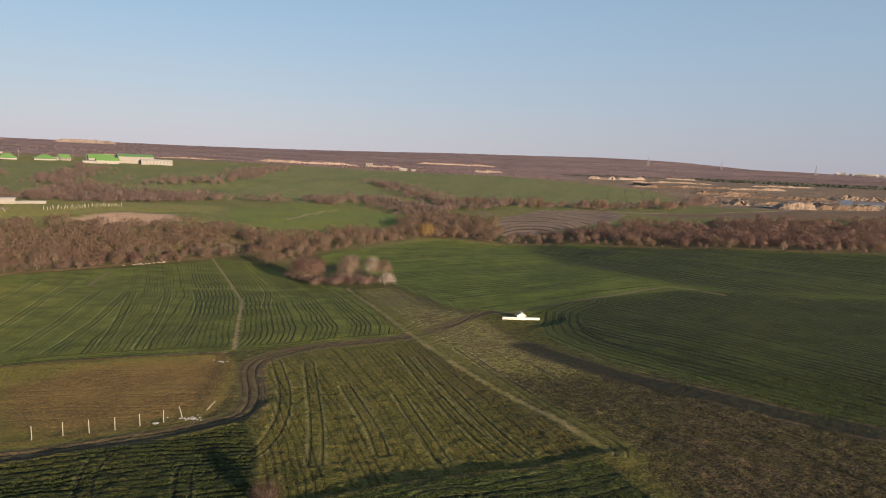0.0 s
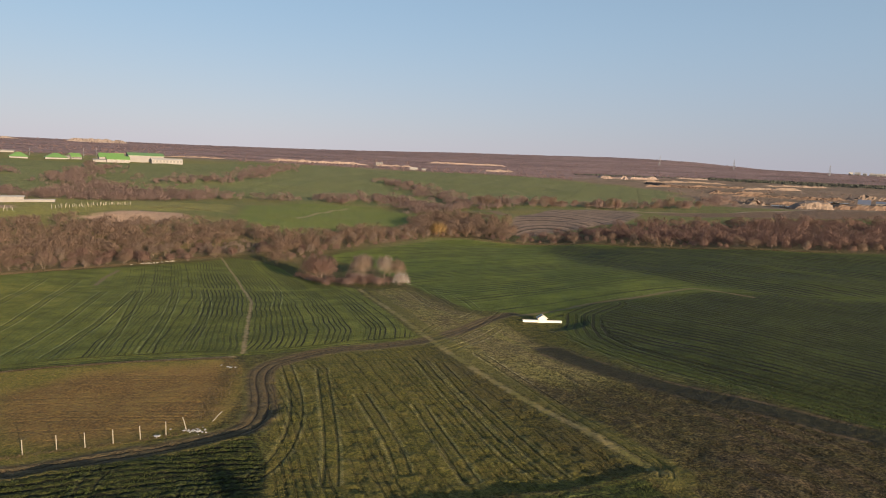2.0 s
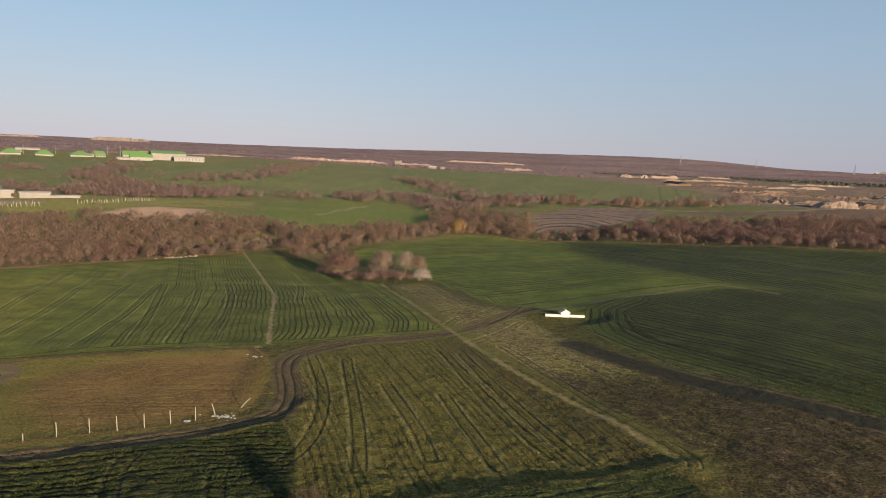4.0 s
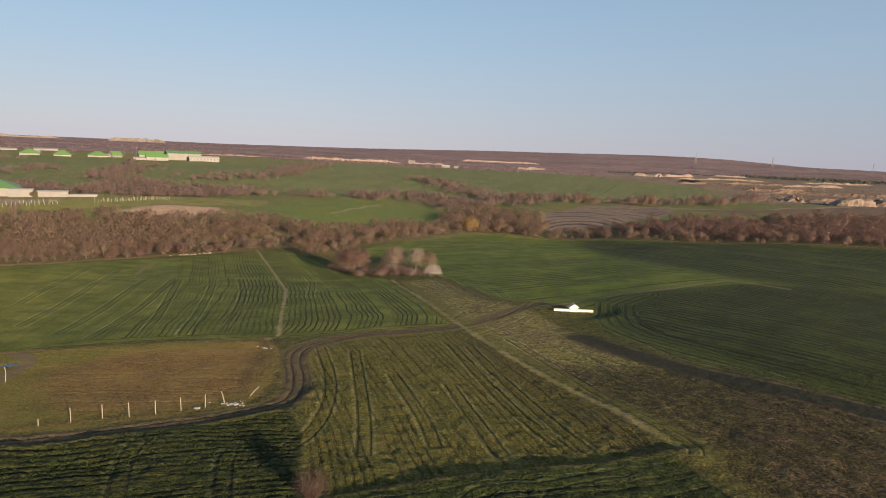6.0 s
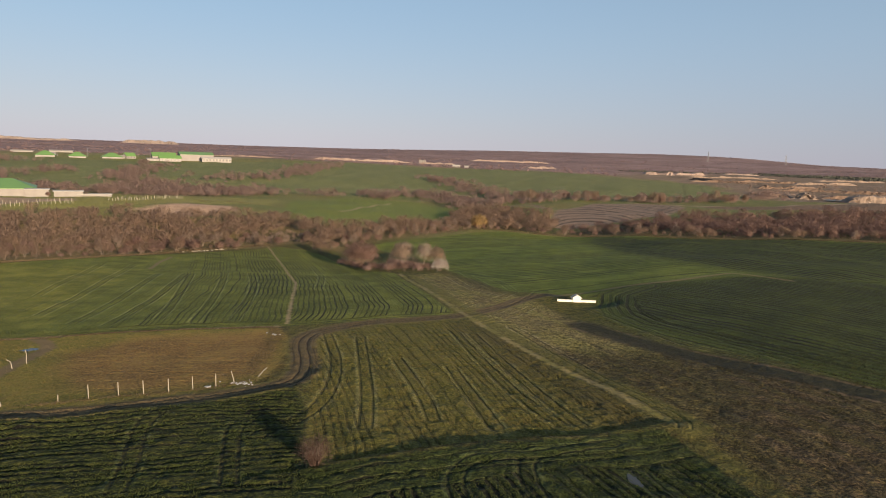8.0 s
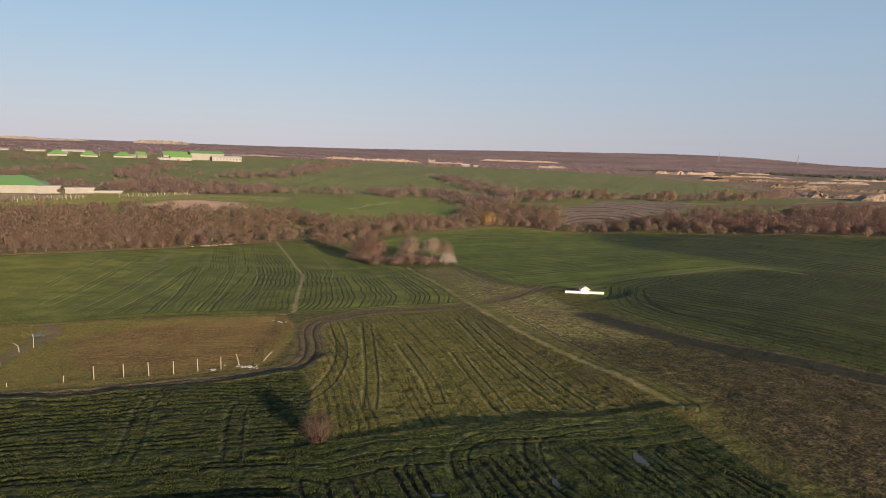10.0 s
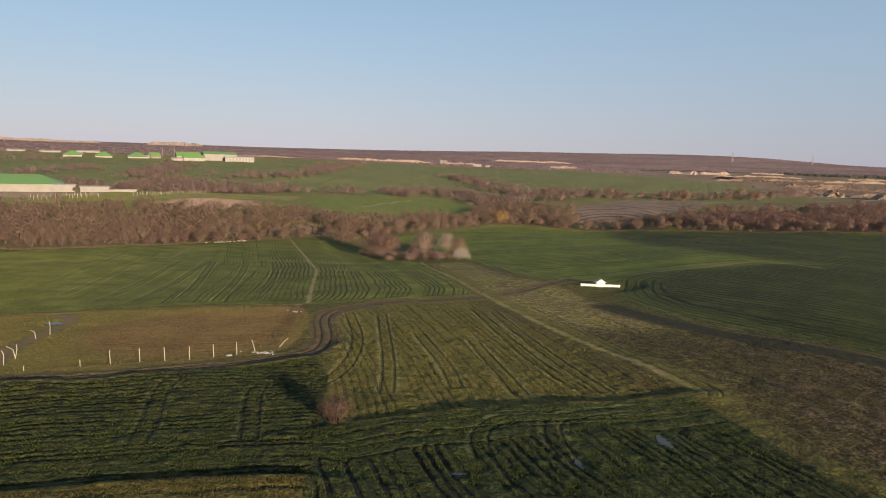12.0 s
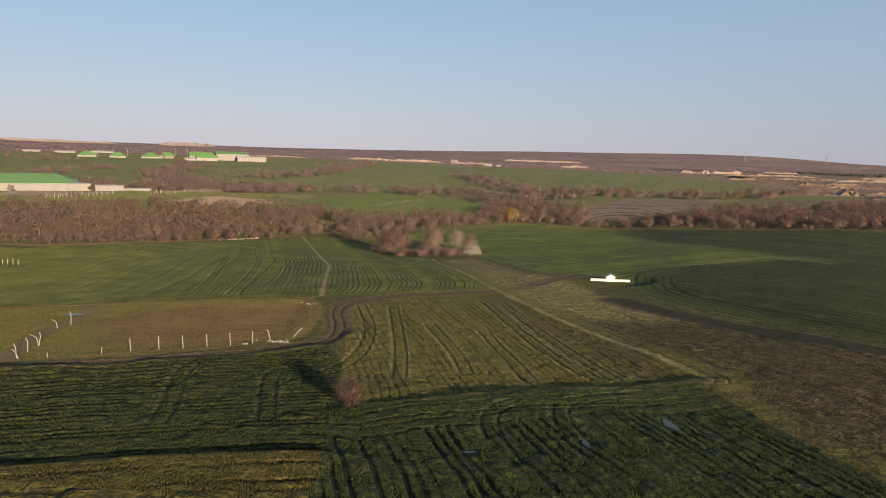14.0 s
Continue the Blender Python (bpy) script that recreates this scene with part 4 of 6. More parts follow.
    shell = centre[which] + ray * (girth[which] * rng.uniform(0.1, 1, twigs)**0.45)[:, None] * np.array([1, 1, 0.85 * tall / wide + 0.15])
    lobed = rng.uniform(0, 1, twigs) < 0.78
    base = np.where(lobed[:, None], shell, base)
    base[:, 2] = np.maximum(base[:, 2], 0.03 * tall)
    way = (base - np.array([0, 0, 0.12 * tall])) / (wide / 2) * fan * 0.6 + np.where(lobed[:, None], ray * 0.6, 0) + rng.normal(size=base.shape) * 0.4 + np.array([0, 0, 0.2])
    way /= np.linalg.norm(way, axis=1, keepdims=True)
    length = twig_len * rng.uniform(0.5, 1.3, twigs)
    width = twig_wide * rng.uniform(0.6, 1.4, twigs)
    round_ = base - np.array([0, 0, 0.22 * tall])
    round_ = round_ / (np.linalg.norm(round_, axis=1, keepdims=True) + 1e-9)
    outward = np.where(lobed[:, None], 0.55 * ray + 0.6 * round_, round_) + np.array([0, 0, 0.15])
    outward /= np.linalg.norm(outward, axis=1, keepdims=True) + 1e-9
    limbs = np.array(limbs)
    flat = np.cross(limbs[:, 1] - limbs[:, 0], limbs[:, 2] - limbs[:, 0])
    return faced(limbs, flat / (np.linalg.norm(flat, axis=1, keepdims=True) + 1e-9)), slivers(rng, base, way, length, width, outward)


def petals(seed, around, count, size, spread_):
    """Small flakes of blossom gathered about the ends of twigs."""
    rng = np.random.default_rng(seed)
    k = rng.integers(0, len(around), count)
    c = around[k, 2] * rng.uniform(0.75, 1.0, count)[:, None] + around[k, 0] * 0 + rng.normal(size=(count, 3)) * spread_
    c[:, 2] = np.maximum(c[:, 2], 0.15)
    a, b = rng.normal(size=(2, count, 3)) * size
    return np.stack([c, c + a, c + b], 1)


def plant_thing(name, label, category, group, limbs, twigs, bark, twig_mat, extra=None):
    top = new(name)
    tri_mesh("trunk", limbs, bark, top)
    tri_mesh("crown", twigs, twig_mat, top)
    if extra is not None:
        tri_mesh("blossom", extra[0], extra[1], top)
    return tagged(top, label, category, group)


def scatter(outline, gap, seed, jitter=0.45):
    """Points about gap metres apart inside an outline."""
    rng = np.random.default_rng(seed)
    xs, ys = [p[0] for p in outline], [p[1] for p in outline]
    gx, gy = np.meshgrid(np.arange(min(xs), max(xs), gap), np.arange(min(ys), max(ys), gap))
    x = (gx + (np.arange(gx.shape[0]) % 2)[:, None] * gap / 2 + rng.uniform(-jitter, jitter, gx.shape) * gap).ravel()
    y = (gy + rng.uniform(-jitter, jitter, gy.shape) * gap).ravel()
    keep_ = inside(x, y, outline) > 0
    return x[keep_], y[keep_]


def along_points(line, gap, width, seed):
    """Points strewn along a line within a width."""
    rng = np.random.default_rng(seed)
    out = []
    for (ax, ay), (bx, by) in zip(line[:-1], line[1:]):
        n = max(1, int(math.hypot(bx - ax, by - ay) * width / gap**2))
        f = rng.uniform(0, 1, n)
        out.append(np.stack([ax + (bx - ax) * f + rng.normal(0, width / 3, n), ay + (by - ay) * f + rng.normal(0, width / 3, n)], 1))
    p = np.concatenate(out)
    return p[:, 0], p[:, 1]


def merged_plants(name, label, category, x, y, shapes, mat, seed, low=0.8, high=1.25):
    """A thicket nobody could count: many small plants in one mesh."""
    rng = np.random.default_rng(seed)
    z = height(x, y)
    which, turn, size = rng.integers(0, len(shapes), len(x)), rng.uniform(0, 6.283, len(x)), rng.uniform(low, high, len(x))
    out = []
    for k, shape in enumerate(shapes):
        sel = which == k
        c, s = np.cos(turn[sel]), np.sin(turn[sel])
        rows = shape.shape[1]
        scale = np.ones((sel.sum(), 1, rows, 1))
        scale[:, :, :3] = size[sel][:, None, None, None]
        move = (np.arange(rows) < 3)[None, None, :] * np.ones((sel.sum(), 1, 1))
        t = shape[None] * scale
        px = t[..., 0] * c[:, None, None] - t[..., 1] * s[:, None, None] + x[sel][:, None, None] * move
        py = t[..., 0] * s[:, None, None] + t[..., 1] * c[:, None, None] + y[sel][:, None, None] * move
        pz = t[..., 2] + z[sel][:, None, None] * move
        out.append(np.stack([px, py, pz], -1).reshape(-1, rows, 3))
    ob = tri_mesh(name, np.concatenate(out), mat)
    return tagged(ob, label, category, kind="stuff")


# ---- bare trees and thickets of the valley ----
BARK = surface("bark", (0.100, 0.078, 0.062), (0.150, 0.118, 0.095), 2.0, 0.9)
TWIGS = twig_material("bare_twigs", (0.225, 0.155, 0.113), (0.276, 0.193, 0.145), (0.369, 0.265, 0.204))
TWIGS_RED = twig_material("reddish_twigs", (0.220, 0.139, 0.116), (0.270, 0.175, 0.146), (0.359, 0.240, 0.197))
TWIGS_PALE = twig_material("pale_twigs", (0.271, 0.202, 0.158), (0.329, 0.249, 0.196), (0.428, 0.325, 0.260))
TWIGS_GOLD = twig_material("golden_twigs", (0.347, 0.231, 0.099), (0.388, 0.264, 0.119), (0.463, 0.333, 0.165))
RIGHT_TWIGS = twig_material("dark_reddish_twigs", (0.199, 0.126, 0.108), (0.245, 0.159, 0.136), (0.329, 0.220, 0.187))
# muted pinkish greys of both far twig sets include painted distance haze
HEDGE_TWIGS = twig_material("hazed_hedge_twigs", (0.237, 0.168, 0.149), (0.283, 0.205, 0.179), (0.341, 0.249, 0.218))
UPLAND_TWIGS = twig_material("hazed_upland_twigs", (0.162, 0.112, 0.113), (0.190, 0.135, 0.134), (0.230, 0.166, 0.163))
PETAL = surface("blossom", (0.330, 0.305, 0.280), (0.450, 0.425, 0.400), 2.0, 0.8)
PETAL_PINK = surface("pink_blossom", (0.176, 0.128, 0.120), (0.240, 0.184, 0.176), 2.0, 0.8)


kinds = []
for seed, (tall, wide, stems, twig_mat) in enumerate(((8.5, 7.5, 4, TWIGS), (7.5, 7.0, 5, TWIGS_RED), (9.5, 8.0, 3, TWIGS), (6.5, 6.5, 6, TWIGS_RED), (8.0, 8.5, 4, TWIGS), (9.0, 6.0, 2, TWIGS_PALE))):
    limbs, twigs = bare_plant(100 + seed, tall, wide, stems, 6, 1800, 0.95, 0.085, 0.06)
    kinds.append(plant_thing("tree", "leafless brown tree in the valley thicket", "tree", "thicket trees", limbs, twigs, BARK, twig_mat))
low_kinds = []
for seed, (tall, wide, stems) in enumerate(((7.5, 8.5, 3), (6.5, 8.0, 3), (8.5, 8.5, 3), (6.0, 7.5, 4), (5.0, 7.0, 4))):
    limbs, twigs = bare_plant(200 + seed, tall, wide, stems, 2, 440, 0.9, 0.19, 0.06)
    low_kinds.append(np.concatenate([limbs, twigs]))
far_kinds = []
for seed, (tall, wide, stems) in enumerate(((7.5, 9.0, 2), (6.0, 8.5, 2), (9.0, 9.5, 2), (5.0, 8.5, 2))):
    limbs, twigs = bare_plant(300 + seed, tall, wide, stems, 1, 130, 1.2, 0.42, 0.06)
    far_kinds.append(np.concatenate([limbs, twigs]))

tree_rng = np.random.default_rng(5)
used = set()


def stand(kind, x, y, size=1.0):
    """Sets one more tree of a kind on the ground."""
    m = pose(x, y, ground_z(x, y), 0, 0, tree_rng.uniform(0, 360)) @ Matrix.Diagonal((size, size, size * tree_rng.uniform(0.9, 1.12), 1))
    if kind not in used:
        used.add(kind)
        kind.matrix_basis = m
        return kind
    return copy_thing(kind, m)


def wood(outline, front, gap, seed, name, label, count, mat=None):
    x, y = scatter(outline, gap, seed)
    gap_ = np.hypot((x + 108) / 13, (y - 352) / 15) < 1 + rough(x, y, 9, 61)
    seen_ = (x > -0.95 * y - 20) & (x < 0.74 * y + 20)
    slope = gap_ & seen_ & (np.hypot(x + 108, y - 352) < 30)
    if slope.any():
        merged_plants("scrub", "low leafless scrub on the grassy slope", "scrub", np.repeat(x[slope], 2) + tree_rng.normal(0, 3, 2 * slope.sum()), np.repeat(y[slope], 2) + tree_rng.normal(0, 3, 2 * slope.sum()), low_kinds, TWIGS_PALE, seed + 7, 0.22, 0.5)
    seen = ~gap_ & (x > -0.95 * y - 20) & (x < 0.74 * y + 20)
    x, y = x[seen], y[seen]
    d, _ = along_line(x, y, front)
    order = np.argsort(d)
    for n in order[:count]:
        edge_small = tree_rng.uniform(0.5, 1.0) if d[n] < 6 else 1.0
        stand(kinds[tree_rng.integers(0, len(kinds))], x[n], y[n], tree_rng.uniform(0.72, 1.15) * edge_small)
    rest = order[count:]
    rest = rest[(d[rest] < 45) | (tree_rng.uniform(0, 1, len(rest)) < 0.75)]
    merged_plants(name, label, "thicket", x[rest], y[rest], low_kinds, mat or TWIGS, seed + 1)


wood(WOOD_LEFT, ((-225, 188), (-165, 215), (-146, 258), (-124, 299), (-104, 328)), 6.6, 31, "thicket_left_bank", "dense leafless brown thicket on the valley bank", 120)
wood(WOOD_MID, ((-72, 312), (-62, 354), (-35, 416), (-19, 456), (31, 454)), 6.4, 41, "thicket_stream", "leafless brown thicket along the stream", 70)
wood(WOOD_RIGHT, ((31, 458), (80, 434), (118, 398), (156, 372), (192, 354), (262, 326)), 7.0, 51, "thicket_right", "leafless reddish thicket behind the wheat field", 75, RIGHT_TWIGS)

# hedges and scrub on the far side
WEST_HEDGES = (
    (((-430, 590), (-344, 592), (-306, 600), (-281, 640), (-250, 692), (-237, 710)), 7.0, 34),
    (((-350, 610), (-320, 670), (-300, 700), (-262, 730)), 8.0, 60),
    (((-371, 790), (-340, 840), (-300, 860), (-282, 940), (-288, 1040)), 10.0, 46),
    (((-296, 1030), (-280, 1090), (-284, 1160)), 10.0, 44),
    (((-372, 640), (-408, 735), (-452, 790), (-466, 840), (-488, 945)), 9.5, 48),
    (((-464, 800), (-405, 739), (-347, 694), (-304, 667)), 9.0, 40),
    (((-205, 706), (-165, 708)), 6.5, 14),
    (((-505, 640), (-536, 717), (-534, 820)), 8.5, 26),
    (((-620, 900), (-700, 880), (-820, 860)), 9.0, 20),
    (((-560, 640), (-480, 620), (-411, 616)), 9.0, 24),
)
MID_HEDGES = (
    (((-137, 729), (-120, 768), (-96, 790), (-70, 785), (-41, 740), (-20, 660)), 7.2, 40),
    (((-105, 1005), (-75, 960), (-38, 880), (-13, 820), (14, 760)), 8.5, 44),
    (((10, 745), (60, 738), (120, 730), (180, 742), (250, 752)), 8.0, 34),
    (((235, 770), (300, 800), (330, 880), (380, 1000)), 10.0, 26),
    (((-30, 660), (10, 690), (60, 700)), 8.0, 26),
)
HEDGES = WEST_HEDGES + MID_HEDGES
for n, (line, gap, width) in enumerate(HEDGES):
    x, y = along_points(line, gap, width, 60 + n)
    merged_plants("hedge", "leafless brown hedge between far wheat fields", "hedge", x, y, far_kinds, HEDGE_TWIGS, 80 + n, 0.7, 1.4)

for n in range(34):
    x = 10 + 240 * n / 33 + tree_rng.normal(0, 3)
    y = 724 + tree_rng.normal(0, 6)
    stand(kinds[(n * 5 + n // 3) % 6], x, y, tree_rng.uniform(1.1, 2.0))

# woods on the upland to the skyline
rng = np.random.default_rng(9)
n = 8000
b, d = np.radians(rng.uniform(-46, 37, n)), 1350 + 3000 * rng.uniform(0, 1, n)**1.3
x, y = d * np.sin(b), d * np.cos(b)
open_land = np.maximum(inside(x, y, QUARRY_LAND), inside(x, y, FAR_WHEAT)) > -10
clear_ = (rough(x, y, 260, 41) + 0.5 * rough(x, y, 90, 42)) > 0.28
x, y = x[~open_land & ~clear_], y[~open_land & ~clear_]
tufts = []
for k in range(5):
    a, w, h = rng.uniform(0, 3.14, 4), rng.uniform(7, 13, 4), rng.uniform(5, 9, 4)
    off = rng.normal(0, 3, (4, 2))
    tufts.append(np.array([[(o[0] - np.cos(i) * j / 2, o[1] - np.sin(i) * j / 2, 0), (o[0] + np.cos(i) * j / 2, o[1] + np.sin(i) * j / 2, l * 0.3), (o[0] + np.cos(i) * j * 0.1, o[1], l)] for i, j, l, o in zip(a, w, h, off)]))
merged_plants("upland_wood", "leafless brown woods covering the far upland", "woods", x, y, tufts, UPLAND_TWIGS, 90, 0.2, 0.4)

# ---- the clump by the path and the lone bush ----
limbs, twigs = bare_plant(401, 10.0, 14.5, 6, 22, 6500, 1.5, 0.075, 0.04)
stand(plant_thing("tree", "large round leafless brown tree at the field corner", "tree", "", limbs, twigs, BARK, TWIGS_RED), -53, 266)
limbs, twigs = bare_plant(402, 8.6, 10.5, 5, 18, 4200, 1.4, 0.07, 0.05)
stand(plant_thing("tree", "leafless tan tree behind the blossoming tree", "tree", "", limbs, twigs, BARK, TWIGS_PALE), -38, 277)
limbs, twigs = bare_plant(403, 9.2, 7.5, 4, 16, 2600, 1.2, 0.06, 0.06)
high = twigs[twigs[:, 2, 2] > 4.0]
stand(plant_thing("blossom_tree", "tall tree with pale white blossom on bare twigs", "tree", "", limbs, twigs, BARK, TWIGS_PALE, (petals(1, high, 1500, 0.10, 0.4), PETAL)), -29, 273)
limbs, twigs = bare_plant(404, 7.8, 7.5, 4, 12, 2400, 1.2, 0.065, 0.05)
stand(plant_thing("tree", "leafless brown tree beside the blossoming tree", "tree", "", limbs, twigs, BARK, TWIGS), -24, 275)
limbs, twigs = bare_plant(405, 4.6, 6.6, 7, 9, 1600, 0.9, 0.05, 0.04)
stand(plant_thing("blossom_bush", "low rounded bush covered in white blossom", "bush", "", limbs, twigs, BARK, TWIGS_RED, (petals(2, twigs, 3000, 0.10, 0.25), PETAL)), -20.5, 250)
limbs, twigs = bare_plant(406, 3.2, 5.5, 7, 8, 1100, 0.9, 0.055, 0.04)
shrub = plant_thing("bush", "low reddish leafless bush at the field corner", "bush", "field corner bushes", limbs, twigs, BARK, TWIGS_RED)
for x, y, s in ((-47, 256, 0.9), (-43, 255, 1.0), (-38.5, 254, 1.1), (-34, 252, 1.0), (-30.5, 252, 1.0), (-58, 268, 0.9), (-63, 274, 0.9), (-25, 252, 1.0), (-40, 262, 1.2), (-33, 260, 1.1), (-51, 258, 0.8)):
    stand(shrub, x, y, s)
limbs, twigs = bare_plant(407, 2.6, 4.0, 7, 8, 800, 0.8, 0.05, 0.04)
pale_shrub = plant_thing("blossom_bush", "small bush with dusty pink blossom", "bush", "field corner blossom bushes", limbs, twigs, BARK, TWIGS_RED, (petals(3, twigs, 600, 0.09, 0.3), PETAL_PINK))
for x, y, s in ((-28.5, 250, 1.1), (-40, 251, 0.9), (-37, 257, 1.2), (-55, 264, 0.8), (-48, 252, 0.7)):
    stand(pale_shrub, x, y, s)
limbs, twigs = bare_plant(410, 7.0, 8.0, 2, 16, 2000, 1.2, 0.06, 0.25)
stand(plant_thing("tree", "spreading leafless tree standing alone by the thicket", "tree", "", limbs, twigs, BARK, TWIGS), -80, 305)
limbs, twigs = bare_plant(408, 8.5, 9.0, 6, 14, 3000, 1.6, 0.085, 0.05, 0.4)
stand(plant_thing("tree", "golden-twigged willow standing over the stream", "tree", "", limbs, twigs, BARK, TWIGS_GOLD), -13, 468, 1.3)
limbs, twigs = bare_plant(409, 3.1, 3.7, 30, 4, 1700, 0.65, 0.022, 0.0, 0.7)
rng = np.random.default_rng(4)
a, lean = rng.uniform(0, 6.283, 900), np.abs(rng.normal(0, 0.42, 900))
way = np.stack([np.cos(a) * lean, np.sin(a) * lean, np.ones(900)], 1)
way /= np.linalg.norm(way, axis=1, keepdims=True)
shoots = slivers(rng, np.stack([np.cos(a) * 0.5 * rng.uniform(0, 1, 900), np.sin(a) * 0.5 * rng.uniform(0, 1, 900), rng.uniform(-0.1, 0.4, 900)], 1), way, rng.uniform(1.0, 2.6, 900), rng.uniform(0.02, 0.04, 900))
BUSH_TWIGS = twig_material("dark_red_twigs", (0.115, 0.072, 0.060), (0.130, 0.084, 0.068), (0.195, 0.135, 0.110))
stand(plant_thing("bush", "lone reddish leafless bush at the meeting of fields", "bush", "", limbs, np.concatenate([twigs, shoots]), BARK, BUSH_TWIGS), -17.2, 66.3)

# ---- white fountain by the fields ----
WHITEWASH = surface("whitewash", (0.476, 0.459, 0.410), (0.558, 0.541, 0.492), 1.2, 0.75)
CONCRETE = surface("concrete", (0.164, 0.148, 0.115), (0.221, 0.201, 0.164), 3.0, 0.85)
TILE_GREY = surface("grey_slab", (0.246, 0.234, 0.221), (0.312, 0.299, 0.279), 2.0, 0.8)
DARK_GLASS = surface("dark_opening", (0.025, 0.025, 0.026), (0.045, 0.045, 0.045), 2.0, 0.35)
METAL = surface("galvanised_steel", (0.246, 0.246, 0.254), (0.344, 0.344, 0.353), 2.0, 0.45, 0.6)
GREEN_SHEET = surface("green_roof_sheet", (0.080, 0.165, 0.044), (0.096, 0.190, 0.052), 0.08, 0.5)
CREAM = surface("cream_plaster", (0.150, 0.141, 0.136), (0.190, 0.180, 0.172), 0.2, 0.8)
TAN_ROCK = surface("quarry_sandstone", (0.118, 0.086, 0.068), (0.180, 0.138, 0.110), 0.08, 0.9, bump=0.4, grain=0.5)
WHITE_ROCK = surface("quarry_limestone", (0.165, 0.122, 0.104), (0.230, 0.180, 0.156), 0.08, 0.9, bump=0.4, grain=0.5)
PALE_SPOIL = surface("pale_spoil", (0.150, 0.120, 0.108), (0.180, 0.150, 0.136), 0.03, 0.95, bump=0.2, grain=0.3)
BROWN_ROCK = surface("quarry_earth", (0.092, 0.060, 0.044), (0.135, 0.094, 0.070), 0.06, 0.95, bump=0.4, grain=0.4)
PLASTIC = surface("white_litter", (0.279, 0.271, 0.262), (0.369, 0.361, 0.353), 3.0, 0.5)
BLUE_SHEET = surface("blue_grey_sheet", (0.074, 0.090, 0.131), (0.107, 0.123, 0.172), 0.2, 0.5)


def prism(outline, depth, y0=0.0):
    """An outline in x and z, drawn back along y."""
    bm = bmesh.new()
    front = [bm.verts.new((x, y0, z)) for x, z in outline]
    back = [bm.verts.new((x, y0 + depth, z)) for x, z in outline]
    n = len(outline)
    bm.faces.new(front)
    bm.faces.new(back[::-1])
    for k in range(n):
        bm.faces.new((front[k], back[k], back[(k + 1) % n], front[(k + 1) % n]))
    bmesh.ops.recalc_face_normals(bm, faces=bm.faces)
    return bm


def fountain(x, y, turn):
    top = new("fountain")
    z = min(ground_z(x + dx, y + dx * 0.1) for dx in (-5, 0, 5)) - 0.3
    top.matrix_basis = pose(x, y, z, 0, 0, turn)
    wall_ = part("trough_wall", box(bmesh.new(), -5.0, 5.0, -0.25, 0.3, -0.5, 0.80, 0.03), WHITEWASH, top)
    part("coping", box(bmesh.new(), -5.06, 5.06, -0.31, 0.36, 0.803, 0.88, 0.02), WHITEWASH, wall_)
    part("body", prism([(-1.05, -0.5), (1.05, -0.5), (1.05, 1.45), (0, 2.06), (-1.05, 1.45)], 1.7, -0.40), WHITEWASH, top)
    part("roof_slab", prism([(0.004, 2.08), (1.40, 1.27), (1.40, 1.39), (0.004, 2.21)], 1.95, -0.50), WHITEWASH, top, "whitewashed roof slab")
    # left slab is greyer than the right one
    part("roof_slab", prism([(-0.004, 2.08), (-0.004, 2.21), (-1.40, 1.39), (-1.40, 1.27)], 1.95, -0.50), TILE_GREY, top, "grey roof slab on the left slope")
    bm = bmesh.new()
    bmesh.ops.create_cone(bm, cap_ends=True, segments=8, radius1=0.03, radius2=0.03, depth=0.25, matrix=Matrix.Translation((0, -0.50, 1.0)) @ Matrix.Rotation(radians(90), 4, "X"))
    part("spout", bm, METAL, top)
    part("basin", box(bmesh.new(), -1.2, 1.2, -0.85, -0.26, -0.5, 0.12, 0.03), WHITEWASH, top)
    return tagged(top, "whitewashed roadside fountain with gabled top and long low wall", "fountain")


fountain(21.4, 179.0, 4)


# ---- fence of leaning concrete posts round the fallow plot ----
def fence_post(parent, x, y, tall, lean=(0.0, 0.0), bend=0.0, turn=0.0, thick=0.072):
    """A square concrete post; bend is how far the top is cranked over."""
    z = ground_z(x, y)
    pts = [np.array((0, 0, -0.4)), np.array((lean[0] * 0.7, lean[1] * 0.7, tall * 0.7)), np.array((lean[0] + bend * math.cos(turn), lean[1] + bend * math.sin(turn), tall))]
    if abs(bend) > 0.3:
        pts[2][2] = tall * 0.93
    tris = tube_tris(pts, [thick * 1.1, thick, thick * 0.9], 4)
    c = pts[-1]
    a, b = tris[-2][2], tris[-1][2]
    tris += [(tris[-8 + 2 * s][2], tris[-8 + 2 * s + 1][2], c) for s in range(4)]
    ob = tri_mesh("post", np.array(tris), CONCRETE, parent)
    ob.matrix_basis = pose(x, y, z)
    return ob


fence = tagged(new("fence"), "row of pale concrete fence posts beside the earth track", "fence")
for x, y, tall, lx, ly in ((-55.3, 82.4, 0.95, 0.0, 0.0), (-52.1, 83.9, 1.85, -0.12, 0.1), (-49.0, 85.6, 1.85, -0.1, 0.1), (-46.1, 86.7, 1.9, -0.12, 0.05), (-43.4, 88.2, 1.85, -0.08, 0.1),
                           (-40.8, 90.0, 1.85, -0.1, 0.0), (-38.3, 91.8, 1.85, -0.05, 0.1), (-36.2, 93.6, 1.75, -0.75, 0.3), (-34.6, 97.5, 1.3, 1.5, 0.6)):
    fence_post(fence, x, y, tall, (lx, ly))
old_fence = tagged(new("fence"), "bent and tilted concrete posts of an old fence by the puddle", "fence")
